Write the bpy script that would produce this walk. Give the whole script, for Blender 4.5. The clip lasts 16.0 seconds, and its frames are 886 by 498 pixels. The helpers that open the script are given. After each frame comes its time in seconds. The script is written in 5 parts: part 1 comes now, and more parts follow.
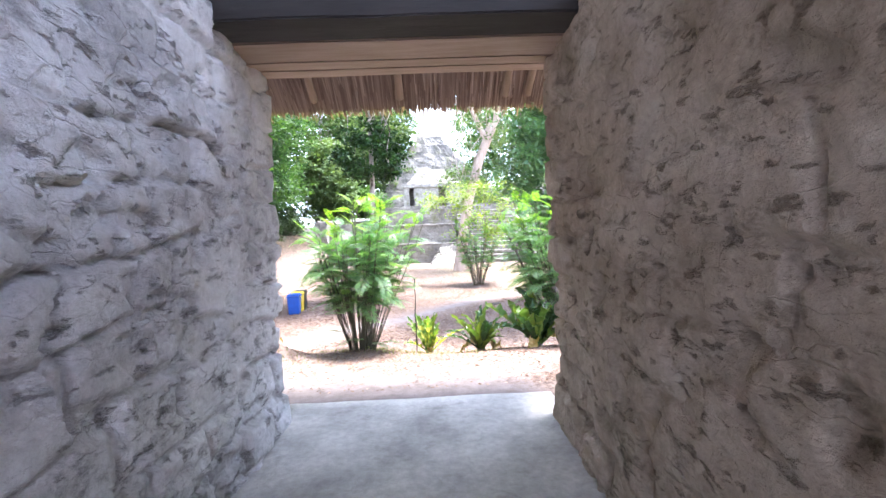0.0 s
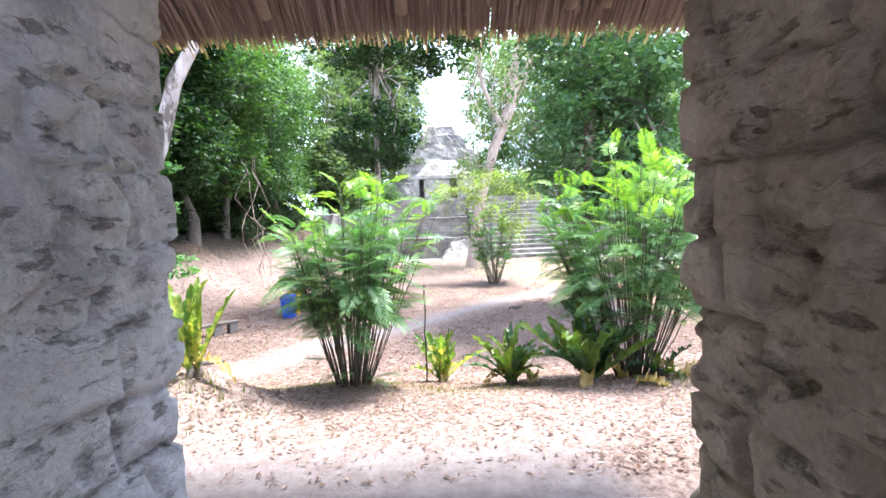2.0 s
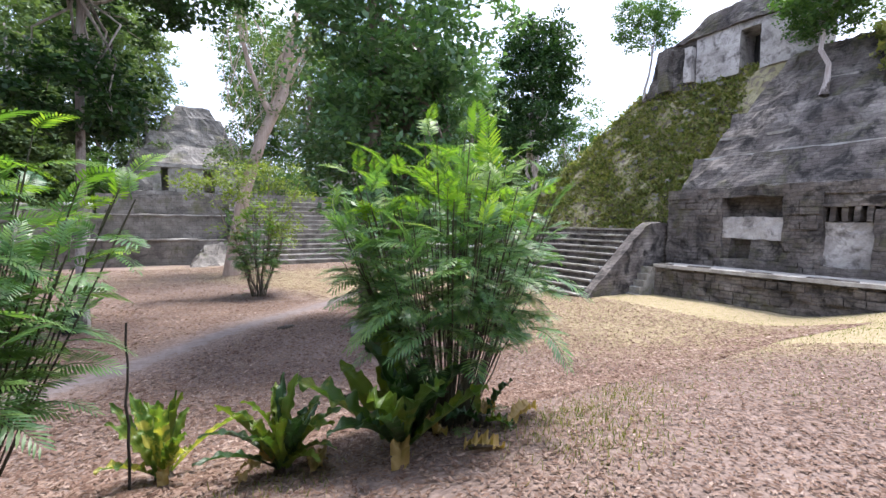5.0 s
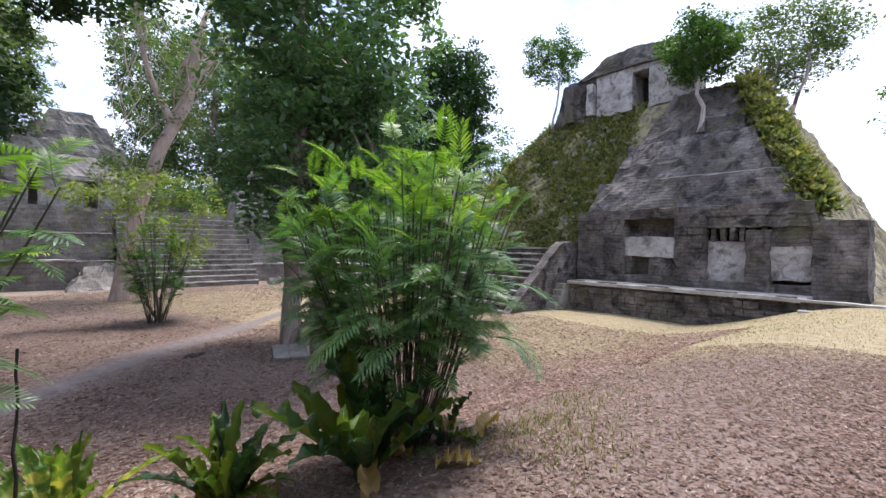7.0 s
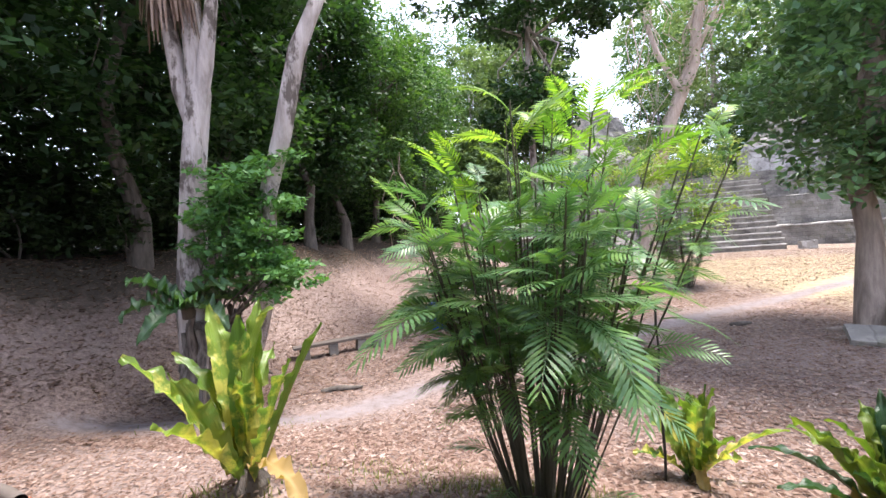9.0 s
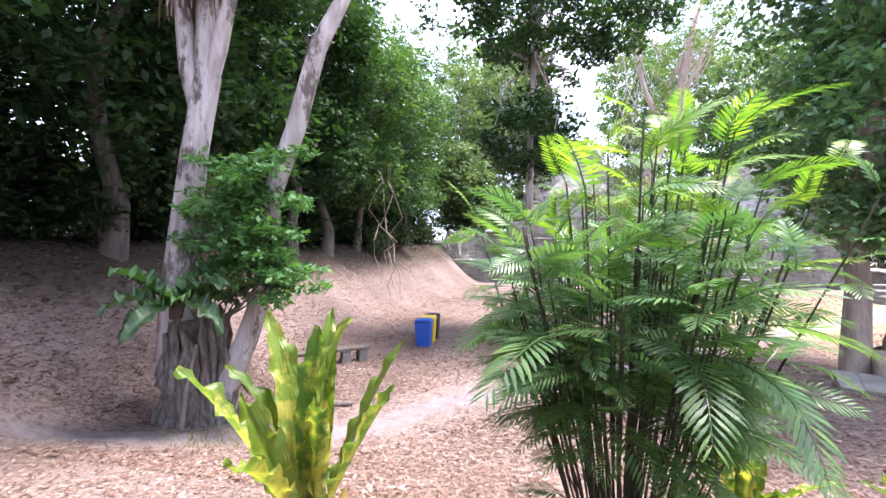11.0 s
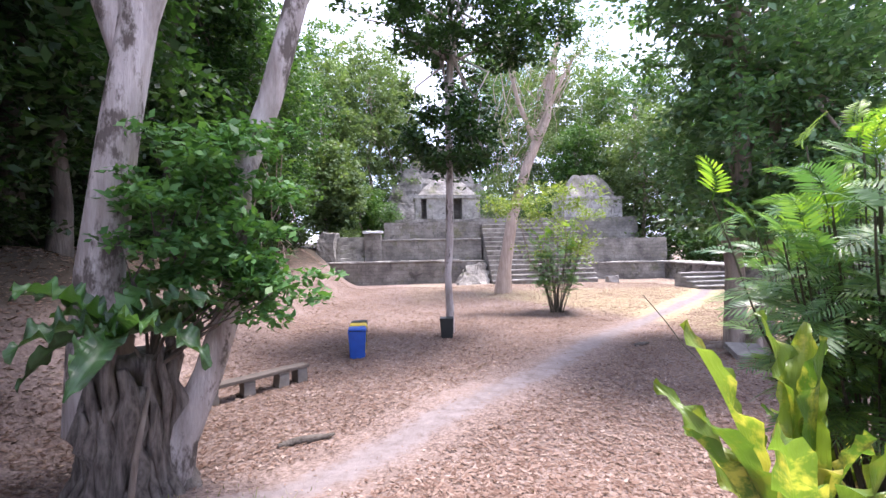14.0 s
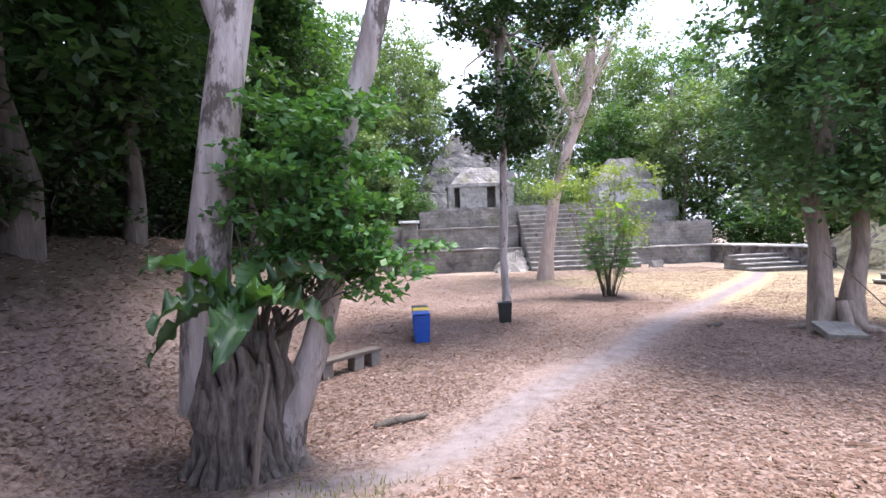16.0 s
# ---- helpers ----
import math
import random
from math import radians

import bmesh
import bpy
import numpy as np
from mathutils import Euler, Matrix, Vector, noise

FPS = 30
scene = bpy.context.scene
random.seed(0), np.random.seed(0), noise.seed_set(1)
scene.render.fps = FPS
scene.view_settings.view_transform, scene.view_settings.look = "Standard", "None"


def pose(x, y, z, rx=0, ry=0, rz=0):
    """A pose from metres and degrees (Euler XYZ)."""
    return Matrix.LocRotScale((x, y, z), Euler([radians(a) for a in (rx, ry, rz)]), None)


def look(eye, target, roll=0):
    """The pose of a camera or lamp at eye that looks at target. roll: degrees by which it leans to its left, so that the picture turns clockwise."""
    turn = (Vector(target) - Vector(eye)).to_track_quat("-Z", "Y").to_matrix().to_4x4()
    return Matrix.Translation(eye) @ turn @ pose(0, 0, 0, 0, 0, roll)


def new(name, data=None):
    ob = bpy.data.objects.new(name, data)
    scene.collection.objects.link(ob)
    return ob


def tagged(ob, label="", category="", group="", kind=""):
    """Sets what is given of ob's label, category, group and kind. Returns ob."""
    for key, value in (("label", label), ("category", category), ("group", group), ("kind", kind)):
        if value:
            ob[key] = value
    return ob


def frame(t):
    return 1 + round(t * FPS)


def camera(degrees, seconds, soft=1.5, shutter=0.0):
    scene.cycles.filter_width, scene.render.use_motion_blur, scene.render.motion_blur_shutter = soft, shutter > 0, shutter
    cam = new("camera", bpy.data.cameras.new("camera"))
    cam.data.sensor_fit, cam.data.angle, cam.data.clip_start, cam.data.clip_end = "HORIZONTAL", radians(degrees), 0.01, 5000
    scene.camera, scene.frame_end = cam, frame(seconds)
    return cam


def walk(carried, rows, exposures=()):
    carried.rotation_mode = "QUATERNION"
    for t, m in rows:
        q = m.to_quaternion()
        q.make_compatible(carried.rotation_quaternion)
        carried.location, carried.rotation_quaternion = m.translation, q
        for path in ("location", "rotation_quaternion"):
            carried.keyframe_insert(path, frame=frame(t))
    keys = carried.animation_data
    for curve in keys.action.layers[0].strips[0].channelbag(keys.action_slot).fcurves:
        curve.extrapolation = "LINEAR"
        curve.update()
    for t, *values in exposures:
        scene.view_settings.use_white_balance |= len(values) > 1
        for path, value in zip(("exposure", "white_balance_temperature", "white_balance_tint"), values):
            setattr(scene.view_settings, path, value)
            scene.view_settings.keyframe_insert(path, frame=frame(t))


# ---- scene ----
cam = camera(90.5, 16.0)
PATH = [
    (0, (-0.088, 1.838, 1.789), (-0.034, 3.834, 1.686), -2.4),
    (0.5, (-0.059, 2.293, 1.763), (-0.023, 4.29, 1.66), -2.0),
    (1, (-0.067, 2.754, 1.768), (-0.071, 4.75, 1.654), -2.0),
    (1.5, (-0.128, 3.245, 1.776), (-0.116, 5.241, 1.658), -2.1),
    (2, (-0.154, 3.74, 1.77), (-0.146, 5.736, 1.64), -2.2),
    (2.5, (-0.211, 4.226, 1.757), (-0.213, 6.221, 1.623), -2.1),
    (3, (-0.237, 4.583, 1.739), (-0.298, 6.577, 1.603), -2.0),
    (3.5, (-0.164, 5.004, 1.671), (-0.281, 6.996, 1.534), -1.9),
    (4, (-0.136, 5.31, 1.651), (0.152, 7.285, 1.519), -0.6),
    (4.5, (-0.011, 5.53, 1.662), (0.697, 7.396, 1.532), 0.2),
    (5, (0.095, 5.618, 1.714), (1.08, 7.354, 1.591), 0.5),
    (5.2, (0.106, 5.643, 1.712), (1.202, 7.313, 1.604), 0.8),
    (6.2, (0.02, 5.86, 1.65), (1.384, 7.323, 1.62), 0.8),
    (7.3, (-0.234, 6.067, 1.564), (0.976, 7.659, 1.559), 0.5),
    (7.5, (-0.256, 6.109, 1.561), (0.729, 7.85, 1.543), 0.2),
    (8, (-0.473, 6.118, 1.6), (-0.273, 8.108, 1.584), -0.2),
    (8.5, (-0.635, 6.252, 1.571), (-1.054, 8.208, 1.562), -0.9),
    (9, (-0.89, 6.279, 1.587), (-1.53, 8.172, 1.5), -5.0),
    (9.2, (-0.924, 6.316, 1.574), (-1.552, 8.215, 1.562), -4.7),
    (10.3, (-1.4, 6.42, 1.58), (-2.05, 8.31, 1.545), -2.2),
    (11.5, (-1.92, 6.328, 1.602), (-2.248, 8.301, 1.593), 0.7),
    (12, (-2.384, 6.38, 1.589), (-2.544, 8.373, 1.572), 0.2),
    (12.5, (-2.77, 6.493, 1.524), (-2.795, 8.493, 1.515), -0.3),
    (13, (-3.191, 6.661, 1.543), (-3.115, 8.659, 1.54), 0.0),
    (13.5, (-3.602, 6.783, 1.525), (-3.48, 8.779, 1.527), -1.2),
    (14, (-3.944, 6.816, 1.55), (-3.759, 8.807, 1.533), -1.1),
    (14.5, (-4.221, 6.879, 1.56), (-3.998, 8.866, 1.531), -1.4),
    (15, (-4.452, 6.897, 1.513), (-4.21, 8.881, 1.466), -1.7),
    (15.5, (-4.668, 6.943, 1.451), (-4.545, 8.939, 1.392), -0.8),
    (16, (-4.864, 7.096, 1.345), (-4.79, 9.094, 1.294), -2.5),
]
EXPOSURES = [(0.0, 3.2, 6050, 15), (1.5, 2.98, 6050, 15), (2.5, 2.6, 5800, 11), (3.0, 2.25, 5500, 9), (3.5, 1.92, 5600, 10), (4.5, 1.78, 6050, 15),
             (5.0, 1.45, 6300, 16), (7.3, 0.95, 6250, 18), (8.0, 1.15, 6400, 15), (8.5, 1.7, 6500, 16), (9.0, 2.0, 6450, 18), (11.5, 2.3, 6200, 24), (12.5, 2.2, 6200, 25), (14.0, 1.95, 6200, 25), (16.0, 1.9, 6150, 22)]
walk(cam, [(t, look(eye, target, roll)) for t, eye, target, roll in PATH], EXPOSURES)
SKY, SUN = 0.14, 2.9

# ---- world and sun ----
world = bpy.data.worlds.new("world")
scene.world = world
world.use_nodes = True
wn, wl = world.node_tree.nodes, world.node_tree.links
wn.clear()
w_out, w_bg = wn.new("ShaderNodeOutputWorld"), wn.new("ShaderNodeBackground")
w_sky, w_mix, w_co, w_no, w_ramp = (wn.new("ShaderNodeTexSky"), wn.new("ShaderNodeMix"), wn.new("ShaderNodeTexCoord"),
                                    wn.new("ShaderNodeTexNoise"), wn.new("ShaderNodeMapRange"))
w_sky.sky_type, w_sky.sun_disc, w_sky.sun_elevation, w_sky.sun_rotation = "NISHITA", False, radians(69), radians(63)
w_mix.data_type = "RGBA"
w_mix.inputs[7].default_value = (5.3, 5.95, 7.3, 1)
w_no.inputs["Scale"].default_value, w_no.inputs["Detail"].default_value = 3.2, 6.0
w_ramp.inputs[1].default_value, w_ramp.inputs[2].default_value = 0.36, 0.52
w_ramp.inputs[3].default_value, w_ramp.inputs[4].default_value = 0.12, 0.95
w_bg.inputs[1].default_value = SKY
wl.new(w_co.outputs["Generated"], w_no.inputs["Vector"])
wl.new(w_no.outputs[0], w_ramp.inputs[0])
wl.new(w_ramp.outputs[0], w_mix.inputs[0])
wl.new(w_sky.outputs[0], w_mix.inputs[6])
wl.new(w_mix.outputs[2], w_bg.inputs[0])
wl.new(w_bg.outputs[0], w_out.inputs[0])

sun = new("sun", bpy.data.lights.new("sun", "SUN"))
sun.data.energy, sun.data.angle, sun.data.color = SUN, radians(16), (1.0, 0.95, 0.86)
sun.matrix_world = look((0, 0, 30), (-10.0, -5.0, 0))

# ---- materials ----
def node_mat(name):
    m = bpy.data.materials.new(name)
    m.use_nodes = True
    nt = m.node_tree
    return m, nt.nodes, nt.links, nt.nodes["Principled BSDF"]


def noise_node(n, l, scale, detail=5.0, rough=0.6, stretch=None, dist=0.0):
    co = n.new("ShaderNodeTexCoord")
    t = n.new("ShaderNodeTexNoise")
    t.inputs["Scale"].default_value, t.inputs["Detail"].default_value = scale, detail
    t.inputs["Roughness"].default_value, t.inputs["Distortion"].default_value = rough, dist
    if stretch:
        mp = n.new("ShaderNodeMapping")
        mp.inputs["Scale"].default_value = stretch
        l.new(co.outputs["Object"], mp.inputs[0])
        l.new(mp.outputs[0], t.inputs["Vector"])
    else:
        l.new(co.outputs["Object"], t.inputs["Vector"])
    return t.outputs[0]


def ramp(n, l, value, stops):
    r = n.new("ShaderNodeValToRGB")
    e = r.color_ramp.elements
    while len(e) < len(stops):
        e.new(0.5)
    for k, (p, c) in zip(e, stops):
        k.position, k.color = p, (*c, 1)
    l.new(value, r.inputs[0])
    return r.outputs[0]


def mix(n, l, fac, a, b, mode="MIX"):
    m = n.new("ShaderNodeMix")
    m.data_type, m.blend_type = "RGBA", mode
    for sock, v in ((m.inputs[0], fac), (m.inputs[6], a), (m.inputs[7], b)):
        if isinstance(v, bpy.types.NodeSocket):
            l.new(v, sock)
        else:
            sock.default_value = (*v, 1) if isinstance(v, tuple) else v
    return m.outputs[2]


def bumped(n, l, shader, height, strength, distance):
    b = n.new("ShaderNodeBump")
    b.inputs["Strength"].default_value, b.inputs["Distance"].default_value = strength, distance
    l.new(height, b.inputs["Height"])
    l.new(b.outputs[0], shader.inputs["Normal"])
    return b


def stone_mat(name, dark, mid, pale, scale=1.2, stain=(0.05, 0.05, 0.05), stain_at=(0.52, 0.7), moss=None, bump=0.6,
              joints=None, rough=0.92, streak=None, cracks=None):
    """Weathered stone or plaster: broad tone, dark stains, fine grain, optional joints of coursed masonry."""
    m, n, l, p = node_mat(name)
    broad = noise_node(n, l, scale, 6, 0.62)
    fine = noise_node(n, l, scale * 11, 5, 0.7)
    col = ramp(n, l, broad, [(0.3, dark), (0.5, mid), (0.7, pale)])
    col = mix(n, l, 0.32, col, ramp(n, l, fine, [(0.3, (0.25, 0.25, 0.25)), (0.7, (0.75, 0.75, 0.75))]), "OVERLAY")
    st = noise_node(n, l, scale * 1.7, 7, 0.68, streak, 0.6)
    mask = ramp(n, l, st, [(stain_at[0], (0, 0, 0)), (stain_at[1], (1, 1, 1))])
    col = mix(n, l, mask, col, stain)
    if moss:
        ms = ramp(n, l, noise_node(n, l, scale * 0.8, 6, 0.7), [(0.54, (0, 0, 0)), (0.68, (1, 1, 1))])
        col = mix(n, l, ms, col, moss)
    height = mix(n, l, 0.3, broad, fine)
    if cracks:
        pits = ramp(n, l, noise_node(n, l, scale * 5, 7, 0.72, (1, 1, 1.6)), [(0.32, cracks), (0.5, (0.98, 0.98, 0.98)), (0.7, (1.0, 1.0, 1.0))])
        col = mix(n, l, 0.55, col, pits, "MULTIPLY")
        height = mix(n, l, 0.42, height, noise_node(n, l, scale * 4.5, 7, 0.7, (1, 1, 1.7)))
    if joints:
        co, br, sw = n.new("ShaderNodeTexCoord"), n.new("ShaderNodeTexBrick"), n.new("ShaderNodeMapping")
        sw.inputs["Rotation"].default_value = joints[2]
        wob = n.new("ShaderNodeTexNoise")
        wob.inputs["Scale"].default_value = 2.3
        add = n.new("ShaderNodeMix")
        add.data_type, add.blend_type = "RGBA", "LINEAR_LIGHT"
        add.inputs[0].default_value = 0.1
        l.new(co.outputs["Object"], sw.inputs[0])
        l.new(co.outputs["Object"], wob.inputs["Vector"])
        l.new(sw.outputs[0], add.inputs[6])
        l.new(wob.outputs["Color"], add.inputs[7])
        l.new(add.outputs[2], br.inputs["Vector"])
        br.inputs["Scale"].default_value = 1.0
        br.inputs["Brick Width"].default_value, br.inputs["Row Height"].default_value = joints[0], joints[1]
        br.inputs["Mortar Size"].default_value, br.inputs["Mortar Smooth"].default_value = 0.025, 0.6
        br.inputs["Color1"].default_value, br.inputs["Color2"].default_value = (0.38, 0.38, 0.38, 1), (0.62, 0.62, 0.62, 1)
        br.inputs["Mortar"].default_value = (0.2, 0.2, 0.2, 1)
        col = mix(n, l, 0.42, col, br.outputs["Color"], "OVERLAY")
        height = mix(n, l, 0.6, height, br.outputs["Color"])
    l.new(col, p.inputs["Base Color"])
    p.inputs["Roughness"].default_value = rough
    bumped(n, l, p, height, bump, 0.05)
    return m


def leaf_mat(name, cols, rough=0.5, per="island", glow=0.35, spec=0.3, mottle=None):
    """Leaves: colour varies leaf by leaf, and part of the light passes through."""
    m, n, l, p = node_mat(name)
    if per == "island":
        v = n.new("ShaderNodeNewGeometry").outputs["Random Per Island"]
    else:
        v = n.new("ShaderNodeObjectInfo").outputs["Random"]
    broad = noise_node(n, l, 0.9, 3)
    both = n.new("ShaderNodeMath")
    both.operation = "MULTIPLY_ADD"
    l.new(v, both.inputs[0])
    both.inputs[1].default_value = 0.6
    half = n.new("ShaderNodeMath")
    half.operation = "MULTIPLY"
    half.inputs[1].default_value = 0.4
    l.new(broad, half.inputs[0])
    l.new(half.outputs[0], both.inputs[2])
    col = ramp(n, l, both.outputs[0], [(i / (len(cols) - 1), c) for i, c in enumerate(cols)])
    if mottle:
        spot = ramp(n, l, noise_node(n, l, 7.0, 5, 0.65), [(0.5, (0, 0, 0)), (0.6, (1, 1, 1))])
        col = mix(n, l, spot, col, mottle)
        bumped(n, l, p, noise_node(n, l, 30.0, 3, 0.5, (0.3, 3, 0.3)), 0.5, 0.02)
    l.new(col, p.inputs["Base Color"])
    p.inputs["Roughness"].default_value = rough
    p.inputs["Specular IOR Level"].default_value = spec
    tr, mx = n.new("ShaderNodeBsdfTranslucent"), n.new("ShaderNodeMixShader")
    l.new(mix(n, l, 1.0, col, (1.5, 1.6, 0.6), "MULTIPLY"), tr.inputs[0])
    mx.inputs[0].default_value = glow
    l.new(p.outputs[0], mx.inputs[1])
    l.new(tr.outputs[0], mx.inputs[2])
    l.new(mx.outputs[0], n["Material Output"].inputs[0])
    return m


def bark_mat(name, dark, pale, patch=None, scale=3.0):
    m, n, l, p = node_mat(name)
    streak = noise_node(n, l, scale, 6, 0.65, (3, 3, 0.5))
    col = ramp(n, l, streak, [(0.3, dark), (0.65, pale)])
    if patch:
        pm = ramp(n, l, noise_node(n, l, scale * 0.9, 6, 0.7, (1, 1, 0.45)), [(0.52, (0, 0, 0)), (0.58, (1, 1, 1))])
        col = mix(n, l, pm, col, patch)
    l.new(col, p.inputs["Base Color"])
    p.inputs["Roughness"].default_value = 0.9
    bumped(n, l, p, noise_node(n, l, scale * 3, 6, 0.7, (3, 3, 0.4)), 0.8, 0.04)
    return m


def plain_mat(name, col, rough=0.5, var=0.15, scale=6.0, metal=0.0):
    m, n, l, p = node_mat(name)
    f = noise_node(n, l, scale, 5, 0.65)
    lo, hi = [c * (1 - var) for c in col], [min(1, c * (1 + var)) for c in col]
    l.new(ramp(n, l, f, [(0.3, lo), (0.7, hi)]), p.inputs["Base Color"])
    p.inputs["Roughness"].default_value, p.inputs["Metallic"].default_value = rough, metal
    bumped(n, l, p, noise_node(n, l, scale * 6, 4), 0.15, 0.01)
    return m


def wood_mat(name, dark, pale, along=(1, 8, 8), scale=2.0, rough=0.8):
    m, n, l, p = node_mat(name)
    g = noise_node(n, l, scale, 7, 0.65, along, 0.3)
    big = noise_node(n, l, 0.8, 4)
    col = mix(n, l, 0.5, ramp(n, l, g, [(0.3, dark), (0.7, pale)]), ramp(n, l, big, [(0.3, dark), (0.7, pale)]))
    l.new(col, p.inputs["Base Color"])
    p.inputs["Roughness"].default_value = rough
    bumped(n, l, p, g, 0.5, 0.02)
    return m


def ground_mat():
    """Bare earth under leaf litter, pale trodden dust on the path, dry grass in the sunny court, canopy shade as a dark
    tone on the bank.
    """
    m, n, l, p = node_mat("forest_floor")
    a, b = noise_node(n, l, 0.35, 6, 0.6), noise_node(n, l, 5.0, 6, 0.7)
    c = noise_node(n, l, 19.0, 5, 0.75)
    soil = ramp(n, l, b, [(0.3, (0.07, 0.048, 0.04)), (0.5, (0.15, 0.108, 0.093)), (0.7, (0.255, 0.195, 0.17))])
    soil = mix(n, l, 0.5, soil, ramp(n, l, c, [(0.38, (0.04, 0.027, 0.022)), (0.62, (0.37, 0.285, 0.245))]))
    soil = mix(n, l, ramp(n, l, a, [(0.45, (0, 0, 0)), (0.65, (0.6, 0.6, 0.6))]), soil, (0.27, 0.212, 0.188))
    dust = ramp(n, l, b, [(0.3, (0.14, 0.117, 0.113)), (0.7, (0.24, 0.206, 0.20))])
    grass = ramp(n, l, b, [(0.3, (0.22, 0.18, 0.105)), (0.7, (0.37, 0.305, 0.195))])
    at = n.new("ShaderNodeAttribute")
    at.attribute_name = "cover"
    sep = n.new("ShaderNodeSeparateColor")
    l.new(at.outputs["Color"], sep.inputs[0])

    def edge(v):
        k = n.new("ShaderNodeMath")
        k.operation = "MULTIPLY_ADD"
        l.new(b, k.inputs[0])
        k.inputs[1].default_value = 0.8
        l.new(v, k.inputs[2])
        return ramp(n, l, k.outputs[0], [(0.72, (0, 0, 0)), (0.98, (1, 1, 1))])

    col = mix(n, l, edge(sep.outputs[1]), soil, grass)
    col = mix(n, l, edge(sep.outputs[0]), col, dust)
    # third channel: shade under the bank's trees, put into the soil colour
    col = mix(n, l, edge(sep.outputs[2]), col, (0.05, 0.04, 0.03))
    l.new(col, p.inputs["Base Color"])
    p.inputs["Roughness"].default_value = 0.95
    p.inputs["Specular IOR Level"].default_value = 0.15
    bumped(n, l, p, mix(n, l, 0.5, b, c), 0.6, 0.03)
    return m


def plaster_mat(name, tones, dirt, moss, chip):
    """Old limewash over rubble: cloudy tone, sharp flaked chips, hairline cracks, dark weathering, moss near the foot."""
    m, n, l, p = node_mat(name)
    cloud, grain = noise_node(n, l, 1.1, 8, 0.7), noise_node(n, l, 26.0, 6, 0.72)
    col = ramp(n, l, cloud, [(0.32, tones[0]), (0.5, tones[1]), (0.68, tones[2])])
    col = mix(n, l, 0.4, col, ramp(n, l, grain, [(0.3, (0.3, 0.3, 0.3)), (0.7, (0.7, 0.7, 0.7))]), "OVERLAY")
    smear = ramp(n, l, noise_node(n, l, 3.2, 10, 0.75, (1, 0.8, 1.5)), [(0.55, (0, 0, 0)), (0.66, (0.85, 0.85, 0.85))])
    col = mix(n, l, smear, col, dirt)
    patch = ramp(n, l, noise_node(n, l, 0.8, 9, 0.72), [(0.54, (0, 0, 0)), (0.68, (0.8, 0.8, 0.8))])
    col = mix(n, l, patch, col, moss)
    flake_h = noise_node(n, l, 7.5, 9, 0.66, (1, 0.8, 1.8))
    flake = ramp(n, l, flake_h, [(0.33, (0.7, 0.7, 0.7)), (0.385, (0, 0, 0))])
    col = mix(n, l, flake, col, chip)
    wob, vor, mp = n.new("ShaderNodeTexNoise"), n.new("ShaderNodeTexVoronoi"), n.new("ShaderNodeMapping")
    co, add = n.new("ShaderNodeTexCoord"), n.new("ShaderNodeMix")
    wob.inputs["Scale"].default_value, wob.inputs["Detail"].default_value = 3.0, 5.0
    add.data_type, add.blend_type = "RGBA", "LINEAR_LIGHT"
    add.inputs[0].default_value = 0.16
    mp.inputs["Scale"].default_value = (1.0, 0.75, 1.7)
    vor.feature = "DISTANCE_TO_EDGE"
    vor.inputs["Scale"].default_value = 3.1
    l.new(co.outputs["Object"], mp.inputs[0])
    l.new(co.outputs["Object"], wob.inputs["Vector"])
    l.new(mp.outputs[0], add.inputs[6])
    l.new(wob.outputs["Color"], add.inputs[7])
    l.new(add.outputs[2], vor.inputs["Vector"])
    crack = ramp(n, l, vor.outputs["Distance"], [(0.0, (0.16, 0.16, 0.16)), (0.022, (0, 0, 0))])
    broken = ramp(n, l, noise_node(n, l, 1.7, 5), [(0.45, (0, 0, 0)), (0.6, (1, 1, 1))])
    lines = mix(n, l, 1.0, crack, broken, "MULTIPLY")
    col = mix(n, l, lines, col, chip)
    l.new(col, p.inputs["Base Color"])
    p.inputs["Roughness"].default_value = 0.95
    p.inputs["Specular IOR Level"].default_value = 0.2
    high = mix(n, l, 0.35, ramp(n, l, flake_h, [(0.34, (0, 0, 0)), (0.42, (0.8, 0.8, 0.8)), (0.8, (1, 1, 1))]), grain)
    high = mix(n, l, lines, high, (0.1, 0.1, 0.1))
    bumped(n, l, p, high, 0.95, 0.055)
    return m


GROUND = ground_mat()
PLASTER_L = plaster_mat("grey_old_limewash", ((0.34, 0.325, 0.33), (0.55, 0.53, 0.535), (0.73, 0.71, 0.715)), (0.16, 0.15, 0.155), (0.31, 0.30, 0.305), (0.23, 0.21, 0.205))
PLASTER_R = plaster_mat("brown_old_limewash", ((0.29, 0.225, 0.165), (0.46, 0.375, 0.295), (0.63, 0.535, 0.44)), (0.17, 0.135, 0.10), (0.25, 0.205, 0.145), (0.17, 0.13, 0.10))
FLOOR = stone_mat("trodden_lime_floor", (0.28, 0.265, 0.25), (0.42, 0.40, 0.375), (0.55, 0.53, 0.50), 1.5, (0.20, 0.185, 0.17), (0.58, 0.8), bump=0.3)
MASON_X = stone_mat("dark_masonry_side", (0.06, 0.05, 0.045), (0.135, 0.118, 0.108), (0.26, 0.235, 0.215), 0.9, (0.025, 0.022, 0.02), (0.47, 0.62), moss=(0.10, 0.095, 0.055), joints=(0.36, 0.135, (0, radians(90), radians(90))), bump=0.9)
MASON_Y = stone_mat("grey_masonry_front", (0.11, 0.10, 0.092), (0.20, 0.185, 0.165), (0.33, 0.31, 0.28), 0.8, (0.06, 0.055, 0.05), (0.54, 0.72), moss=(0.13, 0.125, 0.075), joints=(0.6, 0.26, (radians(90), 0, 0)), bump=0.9)
